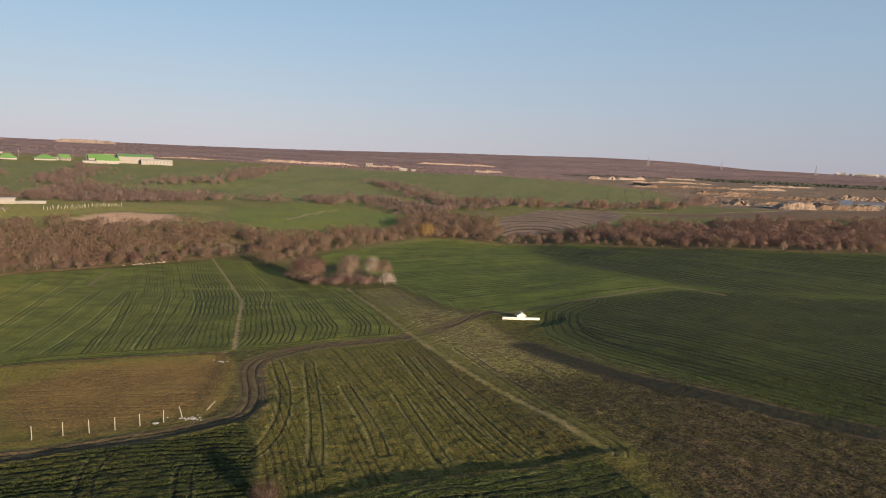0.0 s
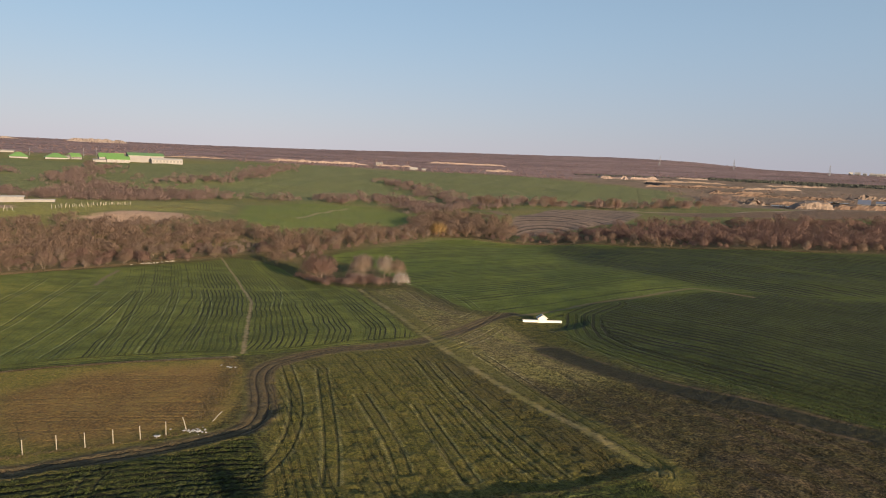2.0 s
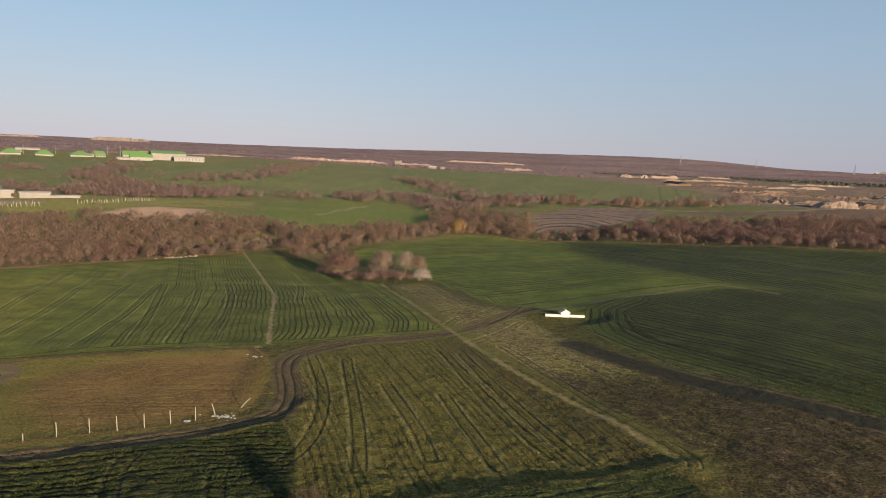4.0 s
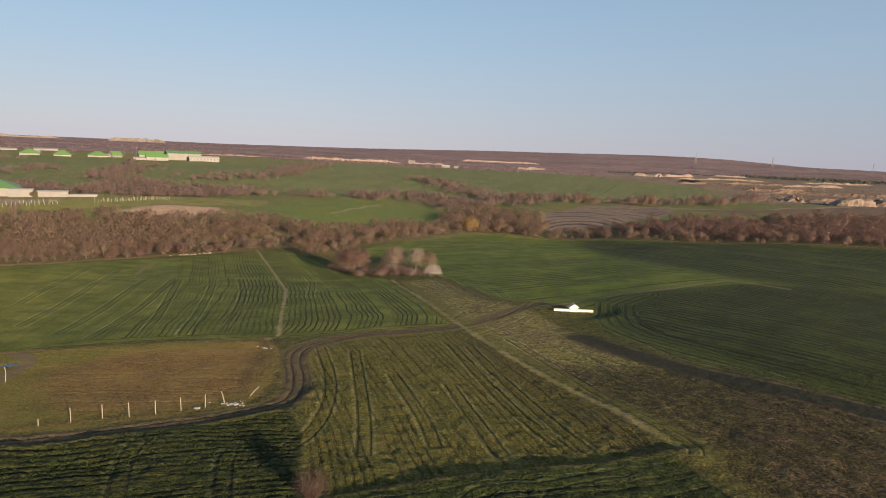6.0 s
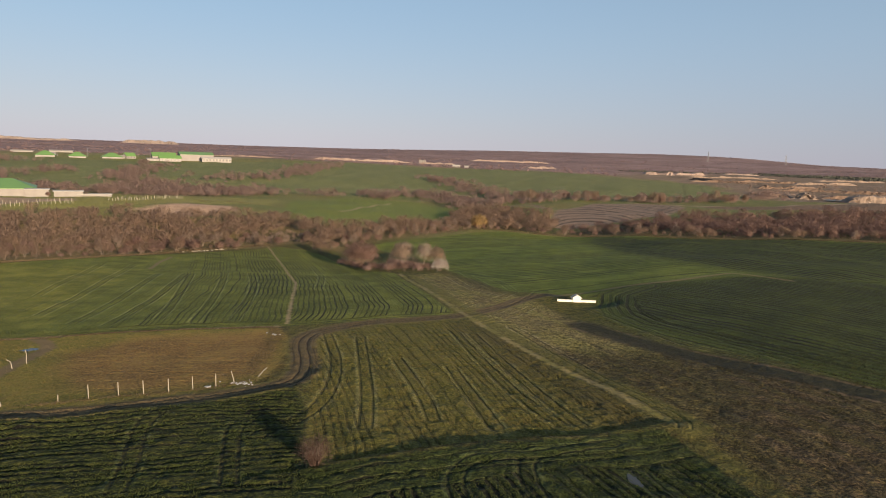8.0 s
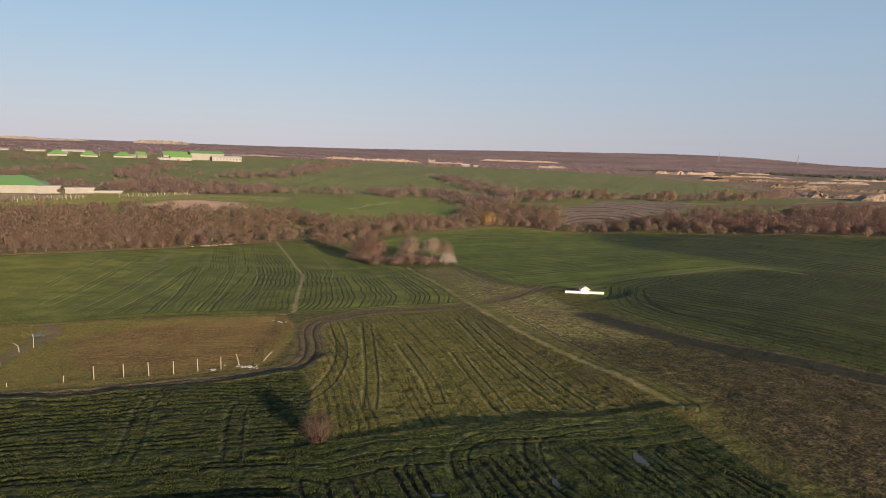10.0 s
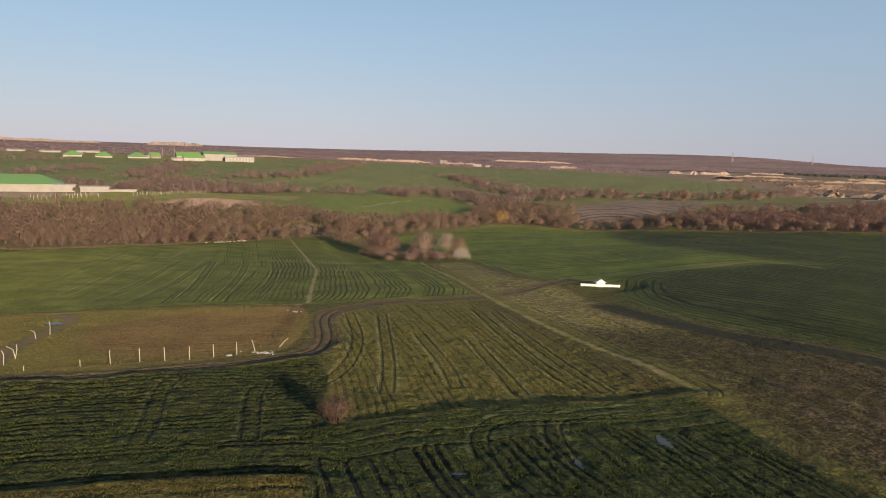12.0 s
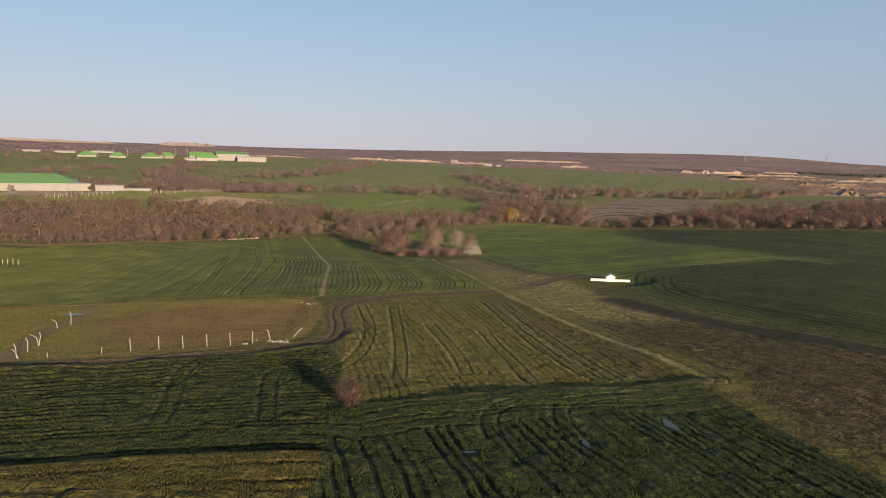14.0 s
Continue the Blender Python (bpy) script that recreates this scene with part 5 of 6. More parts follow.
for x, y, tall, lx, ly, bend, turn in ((-65.2, 79.4, 1.9, -0.2, 0.1, 0.25, 3.0), (-64.5, 79.0, 1.2, -0.7, 0.0, 0.3, 3.1), (-66.2, 82.6, 2.1, 0.15, 0.0, 0.35, 3.1), (-67.3, 86.0, 2.0, 0.5, 0.1, 0.3, 2.9),
                                       (-67.6, 86.6, 1.6, -0.6, 0.1, 0.9, 3.1), (-73.0, 97.7, 1.4, -0.4, 0.1, 0.6, 3.1), (-72.9, 100.6, 2.2, 0.2, 0.0, 0.3, 2.9), (-61.3, 80.0, 0.6, 0.0, 0.0, 0.0, 0)):
    fence_post(old_fence, x, y, tall, (lx, ly), bend, turn)
white_fence = tagged(new("fence"), "short row of white posts at the edge of the wheat", "fence")
for k in range(7):
    fence_post(white_fence, -147.5 + 1.15 * k, 169.0 + 0.55 * k, 1.5 + 0.15 * (k % 3), (0.03 * (k % 2), 0), 0, 0, 0.12)
vineyard = tagged(new("fence"), "rows of white concrete posts on the valley bank", "fence", "bank posts")
vine_rng = np.random.default_rng(3)
for a, b, n in (((-229, 388), (-213, 448), 27), ((-232, 393), (-219, 452), 12), ((-262, 342), (-238, 367), 17), ((-268, 352), (-242, 372), 12)):
    for k in range(n):
        f = (k + vine_rng.uniform(-0.2, 0.2)) / (n - 1)
        fence_post(vineyard, a[0] + (b[0] - a[0]) * f, a[1] + (b[1] - a[1]) * f, vine_rng.uniform(1.6, 2.3), (vine_rng.normal(0, 0.1), 0), 0, 0, 0.16)


# ---- litter ----
def litter_piece(x, y, size, seed):
    bm = bmesh.new()
    bmesh.ops.create_icosphere(bm, subdivisions=1, radius=size)
    r = random.Random(seed)
    for v in bm.verts:
        v.co = Vector((v.co.x * r.uniform(0.5, 1.5), v.co.y * r.uniform(0.5, 1.4), max(-0.1 * size, v.co.z * r.uniform(0.2, 0.75))))
    me = bpy.data.meshes.new("litter")
    bm.to_mesh(me)
    bm.free()
    me.materials.append(PLASTIC)
    ob = new("litter", me)
    ob.matrix_basis = pose(x, y, ground_z(x, y) + 0.05, 0, 0, r.uniform(0, 360))
    return tagged(ob, "crumpled white litter dumped beside the track", "litter", "dumped litter")


lit = random.Random(8)
for n in range(34):
    litter_piece(-35.2 + lit.gauss(0, 0.9), 93.6 + lit.gauss(0, 0.75), lit.uniform(0.08, 0.22), n)
for x, y, s in ((-39.3, 91.2, 0.35), (-39.0, 91.4, 0.25), (-41.5, 125.6, 0.3), (-41.0, 125.2, 0.35), (-40.2, 125.6, 0.25), (-43.0, 126.5, 0.2), (-38.6, 94.0, 0.15)):
    litter_piece(x, y, s, int(x * 10))


def field_stone(x, y, size, seed):
    bm = bmesh.new()
    bmesh.ops.create_icosphere(bm, subdivisions=2, radius=size)
    r = random.Random(seed)
    off = Vector((r.uniform(0, 9), r.uniform(0, 9), 0))
    for v in bm.verts:
        v.co *= 1 + 0.35 * noise.noise(v.co / size + off)
        v.co.z *= 0.6
    me = bpy.data.meshes.new("stone")
    bm.to_mesh(me)
    bm.free()
    me.materials.append(CONCRETE)
    ob = new("stone", me)
    ob.matrix_basis = pose(x, y, ground_z(x, y) + size * 0.2, 0, 0, r.uniform(0, 360))
    return tagged(ob, "pale field stone heaped at the edge of the wheat", "stone", "heaped field stones")


for n in range(26):
    f = lit.uniform(0, 1)
    field_stone(-134.5 + 10 * f + lit.gauss(0, 0.5), 286 + 16 * f + lit.gauss(0, 0.5), lit.uniform(0.25, 0.6), 200 + n)


# ---- standing water ----
def water_material():
    m, nt, bsdf = material("standing_water")
    bsdf.inputs["Base Color"].default_value = (0.035, 0.035, 0.03, 1)
    bsdf.inputs["Roughness"].default_value = 0.14
    bsdf.inputs["IOR"].default_value = 1.33
    bn = node(nt, "ShaderNodeBump", Strength=0.1, Distance=0.02)
    link(nt, noise_node(nt, 3.0), bn.inputs["Height"])
    link(nt, bn.outputs["Normal"], bsdf.inputs["Normal"])
    return m


WATER = water_material()
for n, (x, y, rx, ry, turn) in enumerate(PUDDLES):
    r = random.Random(40 + n)
    bm = bmesh.new()
    ring = [bm.verts.new((rx * r.uniform(0.55, 1.25) * math.cos(k * 0.2618), ry * r.uniform(0.55, 1.25) * math.sin(k * 0.2618), 0)) for k in range(24)]
    bm.faces.new(ring)
    me = bpy.data.meshes.new("puddle")
    bm.to_mesh(me)
    bm.free()
    me.materials.append(WATER)
    ob = new("puddle", me)
    ob.matrix_basis = pose(x, y, puddle_level(x, y) + 0.02, 0, 0, turn)
    tagged(ob, "shallow still puddle reflecting the pale sky", "puddle", "puddles", "structure")


# ---- buildings ----
def panes(parent, positions, w, h, y, mat=DARK_GLASS, name="window"):
    for x, z in positions:
        part(name, box(bmesh.new(), x - w/2, x + w/2, y - 0.12, y - 0.01, z - h/2, z + h/2), mat, parent)


def gabled(name, label, x, y, turn, length, depth, eave, ridge, wall_mat, roof_mat, windows=0, win=(2.0, 1.6), hip=0.0, category="building", sink=4.0, over=0.6, z=None, group=""):
    """A long building with a pitched roof, its ridge along its length."""
    top = new(name)
    top.matrix_basis = pose(x, y, ground_z(x, y) if z is None else z, 0, 0, turn)
    body = part("wall", prism([(-length/2, -sink), (length/2, -sink), (length/2, eave), (-length/2, eave)], depth, -depth/2), wall_mat, top)
    bm = prism([(-depth/2, eave + 0.01), (depth/2, eave + 0.01), (0, ridge - 0.15)], length, -length/2)
    bm.transform(Matrix.Rotation(radians(90), 4, "Z"))
    if hip:
        bm.free()
        bm = bmesh.new()
        lo = eave - over * (ridge - eave) / (depth / 2)
        bm.faces.new([bm.verts.new(p) for p in ((length/2 + over, -depth/2 - over, lo + 0.02), (length/2 + over, depth/2 + over, lo + 0.02), (length/2 + over - hip, 0, ridge + 0.02))])
        ext = bmesh.ops.extrude_face_region(bm, geom=list(bm.faces))
        for v in ext["geom"]:
            if isinstance(v, bmesh.types.BMVert):
                v.co.z += 0.22
        bmesh.ops.recalc_face_normals(bm, faces=bm.faces)
        part("roof_end", bm, roof_mat, top)
    else:
        part("gable", bm, wall_mat, top)
    for s in (-1, 1):
        bm = bmesh.new()
        lo = eave - over * (ridge - eave) / (depth / 2)
        pts = [(-length/2 - over, s * (depth/2 + over), lo), (length/2 + over, s * (depth/2 + over), lo), (length/2 + over - hip, 0.02 * s, ridge), (-length/2 - over, 0.02 * s, ridge)]
        f = bm.faces.new([bm.verts.new(p) for p in pts])
        ext = bmesh.ops.extrude_face_region(bm, geom=[f])
        for v in ext["geom"]:
            if isinstance(v, bmesh.types.BMVert):
                v.co.z += 0.25
        bmesh.ops.recalc_face_normals(bm, faces=bm.faces)
        part("roof", bm, roof_mat, top)
    if windows:
        panes(body, [(-length/2 + length * (k + 0.5) / windows, eave * 0.55) for k in range(windows)], win[0], win[1], -depth/2)
    return tagged(top, label, category, group)


def hipped(name, label, x, y, turn, width, depth, eave, ridge, group):
    """A pavilion with a hipped roof and posts and openings along the front."""
    top = new(name)
    top.matrix_basis = pose(x, y, ground_z(x, y), 0, 0, turn)
    body = part("wall", box(bmesh.new(), -width/2, width/2, -depth/2, depth/2, -4, eave), CREAM, top)
    bm = bmesh.new()
    o = 1.6
    lo = [bm.verts.new(p) for p in ((-width/2 - o, -depth/2 - o, eave - 0.3), (width/2 + o, -depth/2 - o, eave - 0.3), (width/2 + o, depth/2 + o, eave - 0.3), (-width/2 - o, depth/2 + o, eave - 0.3))]
    hi = [bm.verts.new(p) for p in ((-width * 0.10, 0, ridge), (width * 0.10, 0, ridge))]
    for f in ((lo[0], lo[1], hi[1], hi[0]), (lo[1], lo[2], hi[1]), (lo[2], lo[3], hi[0], hi[1]), (lo[3], lo[0], hi[0]), (lo[3], lo[2], lo[1], lo[0])):
        bm.faces.new(f)
    part("roof", bm, GREEN_SHEET, top, "green hipped sheet roof")
    panes(body, [(-width/2 + width * (k + 0.5) / 7, eave * 0.45) for k in range(7) if k != 2], width / 11, eave * 0.55, -depth/2)
    return tagged(top, label, "building", group)


for x, y, w in ((-691, 998, 26), (-656, 1023, 24), (-618, 1054, 29)):
    hipped("pavilion", "cream pavilion with a green hipped roof", x, y, 33, w, w * 0.8, 2.7, 9.0, "green-roofed pavilions")
gabled("house", "small cream house with a green pitched roof", -596, 1066, 58, 16, 13, 4.0, 9.0, CREAM, GREEN_SHEET, 3)
gabled("house", "small pale shed beside the pavilions", -606, 1056, 30, 14, 8, 3.0, 5.0, CREAM, CREAM, 2)
gabled("house", "cream building with a broad green roof", -548, 1085, 33, 36, 20, 5.0, 11.0, CREAM, GREEN_SHEET, 6)
gabled("canopy", "low open building with a green sheet roof", -520, 1050, 33, 32, 14, 5.0, 9.5, CREAM, GREEN_SHEET, 5, (4.0, 3.2))
gabled("shed", "small white annex in front of the green canopy", -541, 1036, 33, 18, 8, 3.4, 4.6, CREAM, CREAM, 3)
gabled("warehouse", "large cream warehouse with a green roof", -500, 1098, 33, 52, 30, 9.5, 13.5, CREAM, GREEN_SHEET, 0)
gabled("warehouse", "long low white workshop with a row of windows", -462, 1090, 33, 46, 14, 5.2, 7.6, CREAM, TILE_GREY, 9, (3.0, 3.4))
for x, y, l in ((-803, 1100, 32), (-752, 1128, 36), (-716, 1040, 22), (-850, 1080, 26)):
    gabled("greenhouse", "long low white greenhouse on the hill", x, y, 33, l, 7, 2.4, 3.8, CREAM, CREAM, 0, group="white greenhouses")
hall_z = ground_z(-352, 452)
gabled("hall", "long white hall with a bright green sheet roof", -389, 458, 35, 106, 40, 5.4, 11.6, CREAM, GREEN_SHEET, 0, z=hall_z, hip=16.0)
gabled("shed", "white flat annex at the end of the hall", -318.5, 451, 34, 14, 12, 5.2, 5.6, CREAM, TILE_GREY, 0)
gabled("shed", "low white shed beyond the hall", -301, 459, 34, 18, 9, 3.6, 4.2, CREAM, TILE_GREY, 0)
gabled("shed", "long low white wall-like shed", -286, 466, 34, 21, 5, 1.4, 1.8, CREAM, TILE_GREY, 0)
gabled("works_building", "white works building beside the quarry", 560, 905, -32, 30, 12, 6.0, 8.0, CREAM, BLUE_SHEET, 4)
gabled("works_building", "blue-grey works shed beside the quarry", 590, 890, -32, 22, 14, 6.0, 10.0, BLUE_SHEET, BLUE_SHEET, 0)
gabled("works_building", "blue-grey gabled works house by the quarry", 535, 918, -32, 14, 12, 5.0, 10.0, CREAM, BLUE_SHEET, 2)
gabled("house", "low white farm building beyond the wheat", -95, 1480, 3, 16, 8, 3.5, 5.5, CREAM, TILE_GREY, 2)
gabled("house", "small white farm shed beyond the wheat", -73, 1480, 3, 9, 7, 3.0, 4.5, CREAM, CREAM, 0)

silo = tagged(new("silo"), "pale block of storage silos on the skyline plain", "silo")
silo.matrix_basis = pose(-204, 1789, ground_z(-204, 1789))
for k in range(4):
    bm = bmesh.new()
    bmesh.ops.create_cone(bm, cap_ends=True, segments=14, radius1=2.3, radius2=2.3, depth=11, matrix=Matrix.Translation((-6.9 + 4.6 * k, 0, 2.5)))
    bmesh.ops.create_cone(bm, cap_ends=True, segments=14, radius1=2.35, radius2=0.4, depth=1.2, matrix=Matrix.Translation((-6.9 + 4.6 * k, 0, 8.6)))
    part("bin", bm, CREAM, silo)

town = random.Random(12)
for k in range(22):
    x = 2120 + 200 * k / 21 + town.uniform(-8, 8)
    y = 3735 - 0.62 * (x - 2120) + town.uniform(-60, 60)
    gabled("house", "distant white house at the edge of town", x, y, -30 + town.uniform(-20, 20), town.uniform(12, 26), 10, town.uniform(5, 11), town.uniform(12, 15), CREAM, TILE_GREY, 0, group="distant town houses")


# ---- masts and pylons ----
def mast(x, y, tall, label, r=0.25):
    top = new("mast")
    top.matrix_basis = pose(x, y, ground_z(x, y))
    tri_mesh("pole", np.array(tube_tris([(0, 0, -1), (0, 0, tall)], [r, r * 0.6], 8)), METAL, top)
    part("lamp_head", box(bmesh.new(), -1.0, 1.0, -0.3, 0.3, tall, tall + 0.5), METAL, top)
    return tagged(top, label, "mast", "yard masts")


for x, y, t in ((-567, 1078, 17), (-600, 1100, 15), (-662, 1060, 13), (-690, 1025, 12)):
    mast(x, y, t, "tall grey lamp mast among the green-roofed buildings")


def pylon(x, y, tall, turn):
    top = new("pylon")
    top.matrix_basis = pose(x, y, ground_z(x, y), 0, 0, turn)
    w = tall * 0.09
    for sx in (-1, 1):
        for sy in (-1, 1):
            tri_mesh("leg", np.array(tube_tris([(sx * w, sy * w, -2), (sx * w * 0.35, sy * w * 0.35, tall * 0.6), (0.1 * sx, 0.1 * sy, tall)], [0.45, 0.35, 0.25])), METAL, top)
    for f in (0.62, 0.75, 0.88):
        tri_mesh("cross_arm", np.array(tube_tris([(-tall * 0.13, 0, tall * f), (0, 0, tall * (f + 0.02)), (tall * 0.13, 0, tall * f)], [0.25, 0.4, 0.25])), METAL, top)
    braces = []
    for k in range(6):
        z0, z1 = tall * 0.1 * k, tall * 0.1 * (k + 1)
        a, b = w * (1 - 0.108 * k), w * (1 - 0.108 * (k + 1))
        for sy in (-1, 1):
            braces += tube_tris([(-a, sy * a, z0), (b, sy * b, z1)], [0.22, 0.22], 3) + tube_tris([(a, sy * a, z0), (-b, sy * b, z1)], [0.22, 0.22], 3)
    tri_mesh("lattice", np.array(braces), METAL, top)
    return tagged(top, "grey lattice power pylon on the far ridge", "pylon", "power line pylons")


for x, y in ((921, 3172), (1217, 3071), (1554, 2914)):
    pylon(x, y, 44, 20)


# ---- quarries ----
def cliff(name, label, line, tall, mat, seed, group="", base_drop=3.0):
    """A worked face with gullies, an uneven brink and scree at its foot."""
    r = np.random.default_rng(seed)
    pts = []
    for (ax, ay), (bx, by) in zip(line[:-1], line[1:]):
        n = max(3, int(math.hypot(bx - ax, by - ay) / 3.0))
        f = np.arange(n) / n
        pts += [(ax + (bx - ax) * k, ay + (by - ay) * k) for k in f]
    pts.append(line[-1])
    p = np.array(pts)
    d = np.gradient(p, axis=0)
    d /= np.linalg.norm(d, axis=1, keepdims=True)
    back = np.stack([-d[:, 1], d[:, 0]], 1)
    z = height(p[:, 0], p[:, 1])
    n = len(p)
    fade = np.clip(np.minimum(np.arange(n), np.arange(n)[::-1]) / max(2.0, n * 0.12), 0.05, 1)
    brink = tall * fade * (0.75 + 0.6 * rough(p[:, 0], p[:, 1], tall * 2.4, seed) + 0.3 * rough(p[:, 0], p[:, 1], tall * 0.7, seed + 1))
    rows = []
    for f, b in ((-base_drop / tall, -0.55), (0.18, -0.22), (0.5, 0.0), (0.85, 0.12), (1.0, 0.3), (0.97, 1.6), (-0.3, 3.2)):
        wob = r.normal(0, 0.14, n) * tall
        q = p + back * (b * tall + wob)[:, None]
        rows.append(np.stack([q[:, 0], q[:, 1], z + brink * f], 1))
    verts = np.concatenate(rows)
    faces = [(k * n + i, k * n + i + 1, (k + 1) * n + i + 1, (k + 1) * n + i) for k in range(len(rows) - 1) for i in range(n - 1)]
    ob = mesh_part(name, verts, faces, mat)
    return tagged(ob, label, "rock face", group)


cliff("quarry_face", "long pale sandstone quarry face on the far plain", ((-476, 1690), (-400, 1705), (-317, 1722), (-218, 1745)), 7, WHITE_ROCK, 1)
cliff("quarry_face", "low pale limestone cutting on the far plain", ((-215, 1745), (-160, 1740), (-110, 1735)), 5, WHITE_ROCK, 2)
cliff("quarry_face", "thin pale quarry ledge below the ridge", ((-104, 2198), (-20, 2190), (82, 2199), (160, 2195)), 6, WHITE_ROCK, 3)
cliff("quarry_face", "small tan cutting at the edge of the wheat", ((60, 1620), (95, 1625), (131, 1620)), 7, WHITE_ROCK, 4)
cliff("quarry_face", "bright white quarry face beyond the wheat", ((318, 1560), (352, 1566), (385, 1560)), 10, WHITE_ROCK, 5)
cliff("quarry_face", "thin pale quarry ledge beyond the wheat", ((390, 1575), (430, 1600), (470, 1620)), 7, WHITE_ROCK, 6)
cliff("spoil_heap", "broad pale spoil heap on the skyline", ((-1720, 3000), (-1630, 3000), (-1560, 3030), (-1470, 3070)), 19, PALE_SPOIL, 7)
cliff("spoil_heap", "long pale spoil bank on the skyline", ((-2500, 2800), (-2300, 2880), (-2100, 2950), (-1900, 2990)), 13, PALE_SPOIL, 17)
cliff("quarry_face", "bright tan broken quarry face", ((384, 935), (394, 925), (412, 925)), 12, TAN_ROCK, 8)
cliff("quarry_face", "sunlit yellow sandstone heap in the quarry", ((405, 835), (425, 838), (450, 845), (462, 856)), 9, TAN_ROCK, 9)
cliff("quarry_face", "dark brown broken quarry bank", ((462, 862), (485, 862), (515, 855), (545, 860)), 7, BROWN_ROCK, 10)
cliff("quarry_face", "long pale quarry wall behind the works", ((618, 1090), (645, 1075), (690, 1050)), 9, TAN_ROCK, 11)
cliff("quarry_face", "brown terrace of the quarry", ((420, 1090), (470, 1105), (540, 1070), (600, 1050)), 5, BROWN_ROCK, 12)
cliff("quarry_face", "brown eroded quarry terrace beyond the wheat", ((330, 1250), (400, 1290), (470, 1310), (560, 1290)), 4.5, BROWN_ROCK, 13)
cliff("quarry_face", "low tan ledge in the quarry", ((430, 960), (480, 965), (530, 945)), 5, BROWN_ROCK, 14)
cliff("quarry_face", "tan ledge at the edge of the far field", ((335, 960), (360, 955), (384, 940)), 6, BROWN_ROCK, 15)
cliff("quarry_face", "pale strip of dug earth near the pavilions", ((-690, 1300), (-560, 1380), (-470, 1420)), 3, TAN_ROCK, 16)
for k, (line, tall, mat) in enumerate(((((384, 1470), (486, 1493), (589, 1501)), 4, TAN_ROCK), (((560, 1784), (600, 1776), (647, 1768)), 4, WHITE_ROCK), (((519, 1272), (577, 1286), (647, 1306)), 5, TAN_ROCK),
                                         (((653, 1489), (740, 1520), (829, 1550)), 4, TAN_ROCK), (((403, 1129), (461, 1122), (516, 1168)), 6, BROWN_ROCK), (((362, 1374), (390, 1290), (447, 1253)), 5, BROWN_ROCK))):
    cliff("quarry_face", "low tan ledge on the quarry terraces", line, tall, mat, 40 + k, "quarry ledges")
heaps = np.random.default_rng(77)
for k in range(60):
    x = heaps.uniform(400, 760)
    y = heaps.uniform(870, 1280) - 0.3 * (x - 560)
    l = heaps.uniform(5, 16)
    a = -0.5 + heaps.normal(0, 0.3)
    cliff("spoil_heap", "heap of brown dug earth in the quarry", ((x, y), (x + l * math.cos(a) / 2, y + l * math.sin(a) / 2), (x + l * math.cos(a), y + l * math.sin(a))), heaps.uniform(1.0, 3.0), (BROWN_ROCK, BROWN_ROCK, BROWN_ROCK, TAN_ROCK)[k % 4], 100 + k, "quarry heaps")
for n, (x, y, rx, ry, turn) in enumerate(((430, 905, 26, 9, 15), (525, 990, 30, 10, -20))):
    bm = bmesh.new()
    bm.faces.new([bm.verts.new((rx * math.cos(k * 0.26), ry * math.sin(k * 0.26) * (1 + 0.2 * math.sin(3 * k)), 0)) for k in range(24)])
    me = bpy.data.meshes.new("pond")
    bm.to_mesh(me)
    bm.free()
    me.materials.append(WATER)
    pond = new("pond", me)
    pond.matrix_basis = pose(x, y, ground_z(x, y) + 1.2, 0, 0, turn)
    tagged(pond, "grey pond on the quarry floor", "pond", kind="structure")

# dark pine plantation on the plain, scrub among the quarries
PINES = surface("pine_needles", (0.026, 0.031, 0.027), (0.036, 0.041, 0.033), 0.05, 0.9)
x, y = scatter(((620, 1780), (760, 1700), (1000, 1600), (1150, 1560), (1200, 1720), (900, 1900), (700, 1950)), 13, 71)
merged_plants("pine_plantation", "dark evergreen plantation on the far plain", "woods", x, y, tufts, PINES, 72, 0.35, 0.65)
x, y = scatter(((280, 1680), (460, 1760), (700, 1800), (620, 1900), (300, 1800)), 13, 73)
merged_plants("pine_plantation", "dark evergreen belt beyond the quarry", "woods", x, y, tufts, PINES, 74, 0.25, 0.5)
x, y = scatter(((330, 830), (420, 800), (620, 800), (800, 850), (900, 1100), (600, 1300), (380, 1250), (300, 1000)), 30, 75)
merged_plants("scrub", "leafless scrub scattered over the quarry ground", "scrub", x, y, far_kinds, HEDGE_TWIGS, 76, 0.25, 0.7)
for x, y, s, k in ((-309, 449, 0.75, 3), (-301, 455, 0.6, 1), (-357, 432, 0.9, 5), (-290, 462, 0.45, 4)):
    stand(kinds[k], x, y, s)


# ---- crops and grass: blades in loose tufts ----
def blade_material(name, a, b, c):
    m, nt, bsdf = material(name)
    each = node(nt, "ShaderNodeNewGeometry")
    r = each.outputs["Random Per Island"]
    patch = noise_node(nt, 0.16, 4, 0.6, each.outputs["Position"])
    colour = mix(nt, ramp(nt, patch, 0.35, 0.65), mix(nt, r, a, b), mix(nt, r, b, c))
    link(nt, colour, bsdf.inputs["Base Color"])
    bsdf.inputs["Roughness"].default_value = 0.75
    bsdf.inputs["Specular IOR Level"].default_value = 0.2
    return m


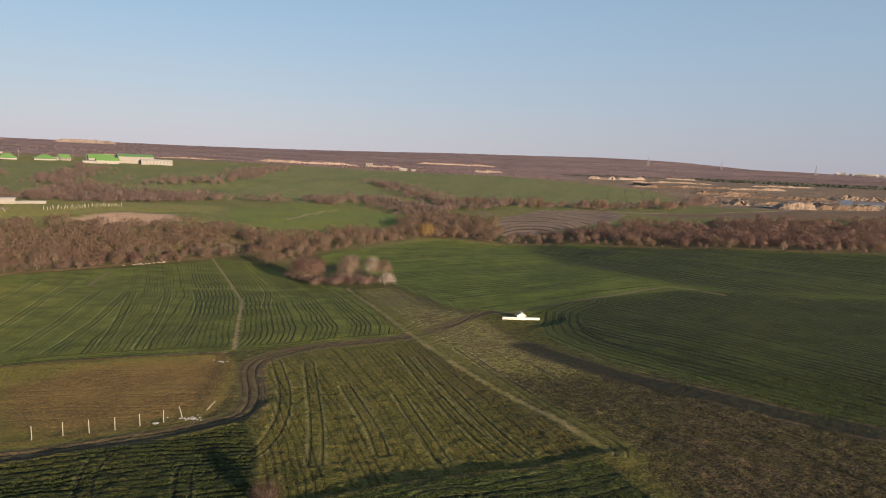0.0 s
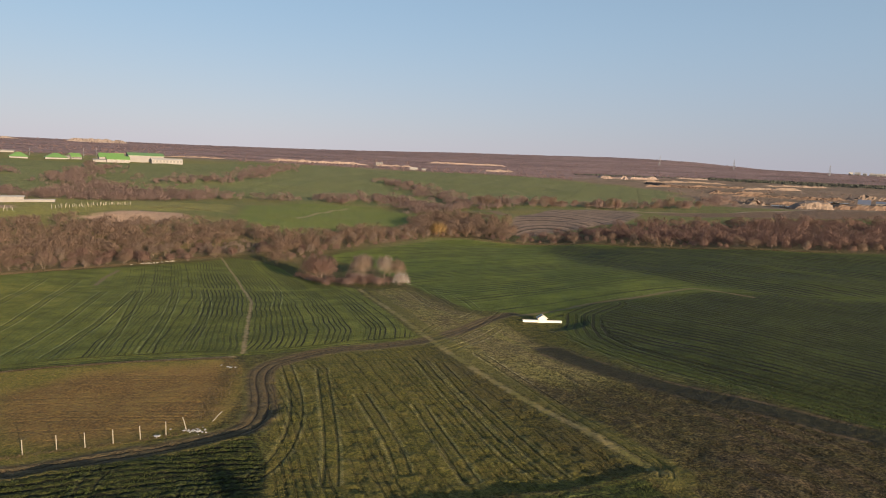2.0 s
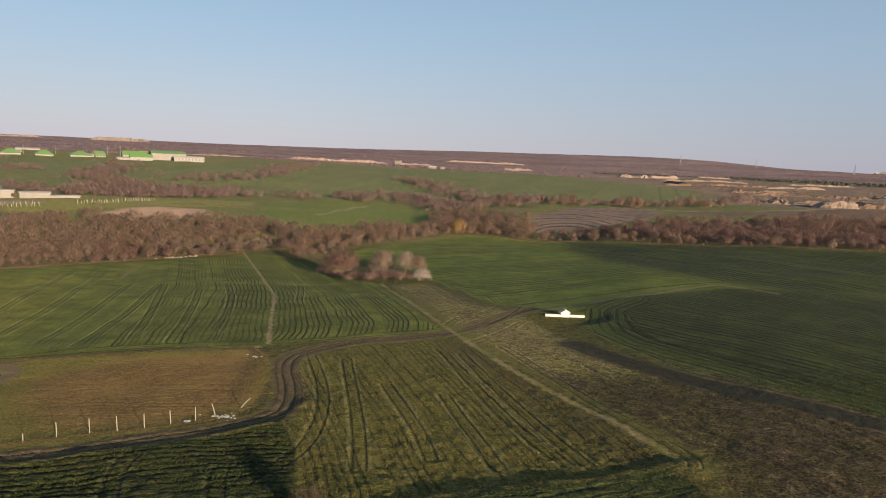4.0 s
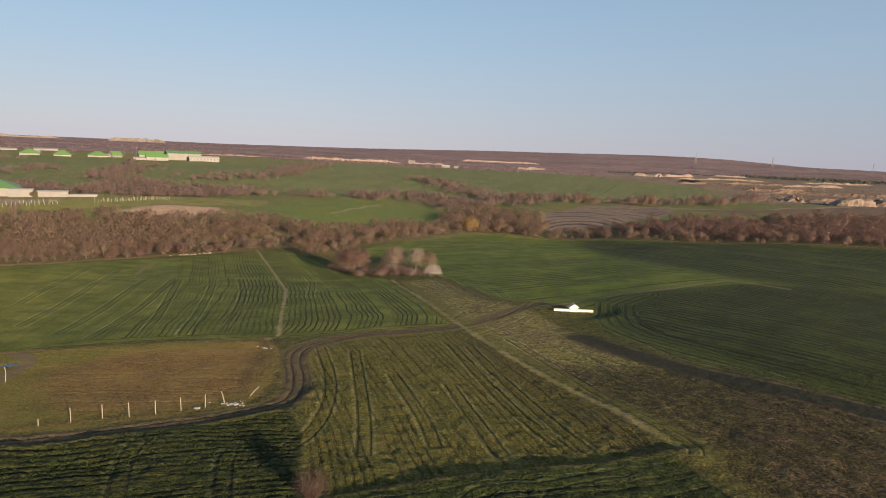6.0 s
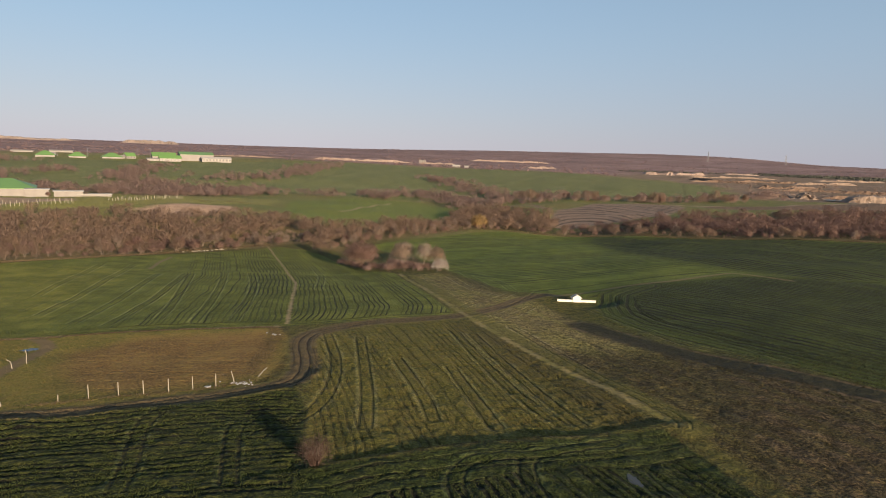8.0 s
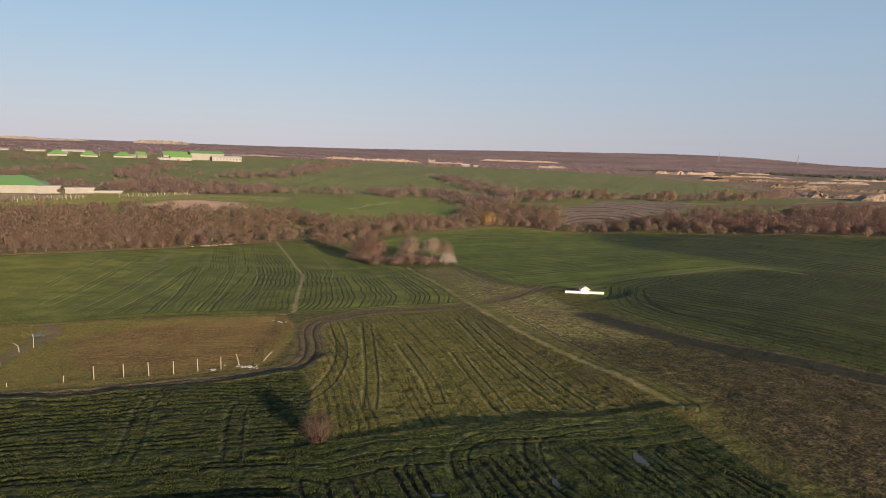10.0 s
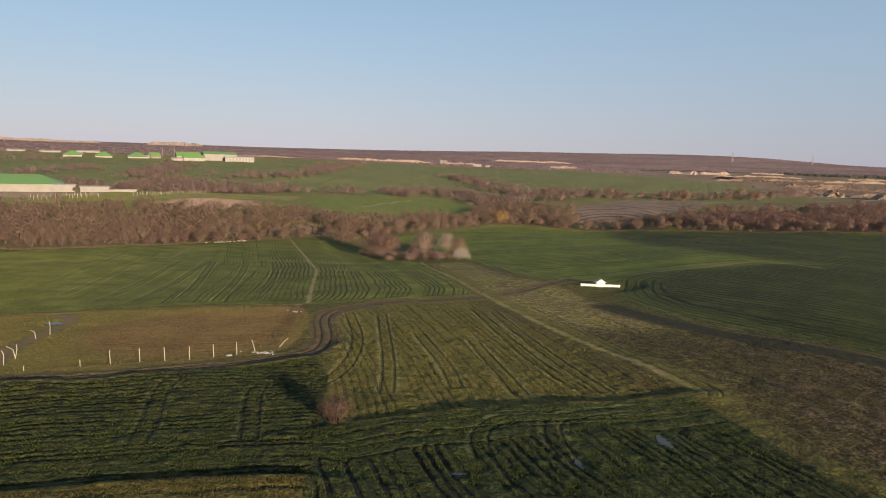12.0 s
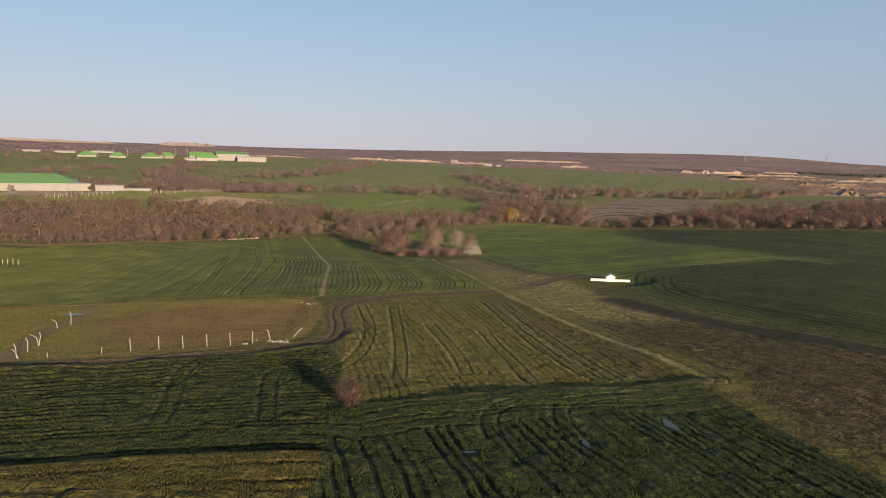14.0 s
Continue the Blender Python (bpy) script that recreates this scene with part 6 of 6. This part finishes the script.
def sward(name, label, x, y, tall, wide, mat, seed, blades=2):
    """Tufts of standing blades on the ground."""
    r = np.random.default_rng(seed)
    n = len(x)
    z = height(x, y)
    out = []
    for k in range(blades):
        a = r.uniform(0, 6.283, n)
        w = wide * r.uniform(0.6, 1.3, n)
        h = tall * r.uniform(0.6, 1.35, n)
        lean = r.normal(0, 0.45, (n, 2)) * tall[:, None]
        ox, oy = r.normal(0, 0.4, n) * wide, r.normal(0, 0.4, n) * wide
        bx, by = x + ox, y + oy
        out.append(np.stack([np.stack([bx - np.cos(a) * w / 2, by - np.sin(a) * w / 2, z - 0.12], 1),
                             np.stack([bx + np.cos(a) * w / 2, by + np.sin(a) * w / 2, z - 0.12], 1),
                             np.stack([bx + lean[:, 0], by + lean[:, 1], z + h], 1)], 1))
    return tagged(tri_mesh(name, np.concatenate(out), mat), label, "grass", kind="stuff")


sow = np.random.default_rng(21)
count = 300000
near_, far_ = 44.0, 165.0
yy = 1 / (1 / far_ + (1 / near_ - 1 / far_) * sow.uniform(0, 1, count))
yy = np.where(sow.uniform(0, 1, count) < 0.4, near_ + (125 - near_) * sow.uniform(0, 1, count), yy)
xx = (sow.uniform(-0.93, 0.74, count)) * (yy + 18)
row_, amp_, cut_ = row_pattern(xx, yy)
bare = np.clip((np.sin(row_ * 2 * np.pi) - cut_ + 0.1) / 0.3, 0, 1) * amp_
for line_, half in ((TRACK, 1.5), (LIGHT_PATH, 0.7), (FOOTPATH, 0.6), (LEFT_DIRT, 1.8), (GULLY, 2.4)):
    bare = np.maximum(bare, along_line(xx, yy, line_)[0] < half)
bare = np.maximum(bare, np.abs(wheel_distance(xx, yy, WHEEL_LINES) - 0.8) < 0.28)
for px, py, rx, ry, turn in PUDDLES:
    bare = np.maximum(bare, np.hypot(xx - px, yy - py) < max(rx, ry) * 1.15)
grown = (sow.uniform(0, 1, count) > bare * 0.95) & (sow.uniform(0, 1, count) < np.clip((165 - yy) / 70, 0, 1))
xx, yy = xx[grown], yy[grown]
size_ = np.clip(np.hypot(xx, yy) / 130, 0.6, 1.1)
taken = np.zeros(len(xx), bool)
SWARDS = (
    ("young_wheat", "young green wheat standing in drilled rows", (WHEAT_NEAR, GREEN_ROWS), 0.11, 0.11, blade_material("wheat_blades", (0.020, 0.033, 0.007), (0.027, 0.039, 0.009), (0.034, 0.040, 0.011))),
    ("young_wheat", "yellow-green young wheat in broad rows", (YELLOW_ROWS,), 0.20, 0.13, blade_material("yellow_wheat_blades", (0.034, 0.037, 0.010), (0.042, 0.041, 0.012), (0.046, 0.036, 0.014))),
    ("young_wheat", "young green wheat on the valley fields", (WHEAT_LEFT,), 0.15, 0.13, blade_material("valley_wheat_blades", (0.034, 0.044, 0.013), (0.040, 0.051, 0.014), (0.049, 0.056, 0.017))),
    # these blades are darkened to match the shade painted on their field
    ("young_wheat", "young green wheat beside the gully, darkened as painted shade", (WHEAT_SHADED, WHEAT_RIGHT), 0.15, 0.13, blade_material("shaded_wheat_blades", (0.013, 0.017, 0.008), (0.016, 0.020, 0.008), (0.021, 0.024, 0.010))),
    ("thin_crop", "thin olive-green crop with wheel lines", (STRIPED,), 0.13, 0.11, blade_material("thin_crop_blades", (0.058, 0.058, 0.016), (0.077, 0.070, 0.020), (0.081, 0.062, 0.023))),
    ("fallow_grass", "sparse yellowing grass on the fallow plot", (FALLOW,), 0.11, 0.11, blade_material("fallow_blades", (0.073, 0.066, 0.018), (0.086, 0.070, 0.022), (0.081, 0.056, 0.025))),
)
for n, (name, label, plots, tall, wide, mat) in enumerate(SWARDS):
    here = np.maximum.reduce([inside(xx, yy, p) for p in plots]) > 0
    here &= ~taken
    taken |= here
    if name == "fallow_grass":
        here &= (inside(xx, yy, BARE_EARTH) < sow.uniform(-1, 2.5, len(xx)))
    s = size_[here]
    sward(name, label, xx[here], yy[here], tall * s, wide * s, mat, 300 + n)
here = ~taken
s = size_[here] * sow.uniform(0.6, 1.2, here.sum())
sward("rough_grass", "rough dry grass with brown patches between the fields", xx[here], yy[here], 0.13 * s, 0.13 * s, blade_material("rough_blades", (0.022, 0.021, 0.008), (0.029, 0.025, 0.010), (0.033, 0.024, 0.012)), 320)

# pale dead grass along the edges of fields, the fence and the woods
dead_x, dead_y = [], []
for line_, gap, width in ((((-97, 112.5), (-66, 124.5), (-43, 131.5)), 0.2, 1.4), (((-60, 79.5), (-55, 82), (-46, 86.5), (-38, 91.5), (-34.5, 96)), 0.2, 1.3), (((-36, 98), (-38, 110), (-40, 124), (-43, 131)), 0.3, 2.6),
                          (((-225, 187), (-166, 213), (-155, 234), (-147, 261), (-134, 296), (-111, 323)), 0.4, 2.4), (((-12, 470), (31, 455), (80, 432), (118, 396), (156, 370), (192, 352)), 0.5, 2.4),
                          (((-200, 446), (-186, 470), (-168, 474)), 0.8, 2.5)):
    px, py = along_points(line_, gap, width, 500 + int(width * 10))
    dead_x.append(px)
    dead_y.append(py)
dead_x, dead_y = np.concatenate(dead_x), np.concatenate(dead_y)
s = np.clip(np.hypot(dead_x, dead_y) / 130, 0.7, 2.2)
sward("dead_grass", "pale dead grass along field edges and fence", dead_x, dead_y, 0.24 * s, 0.12 * s, blade_material("dead_blades", (0.064, 0.048, 0.027), (0.078, 0.059, 0.035), (0.053, 0.038, 0.022)), 330)
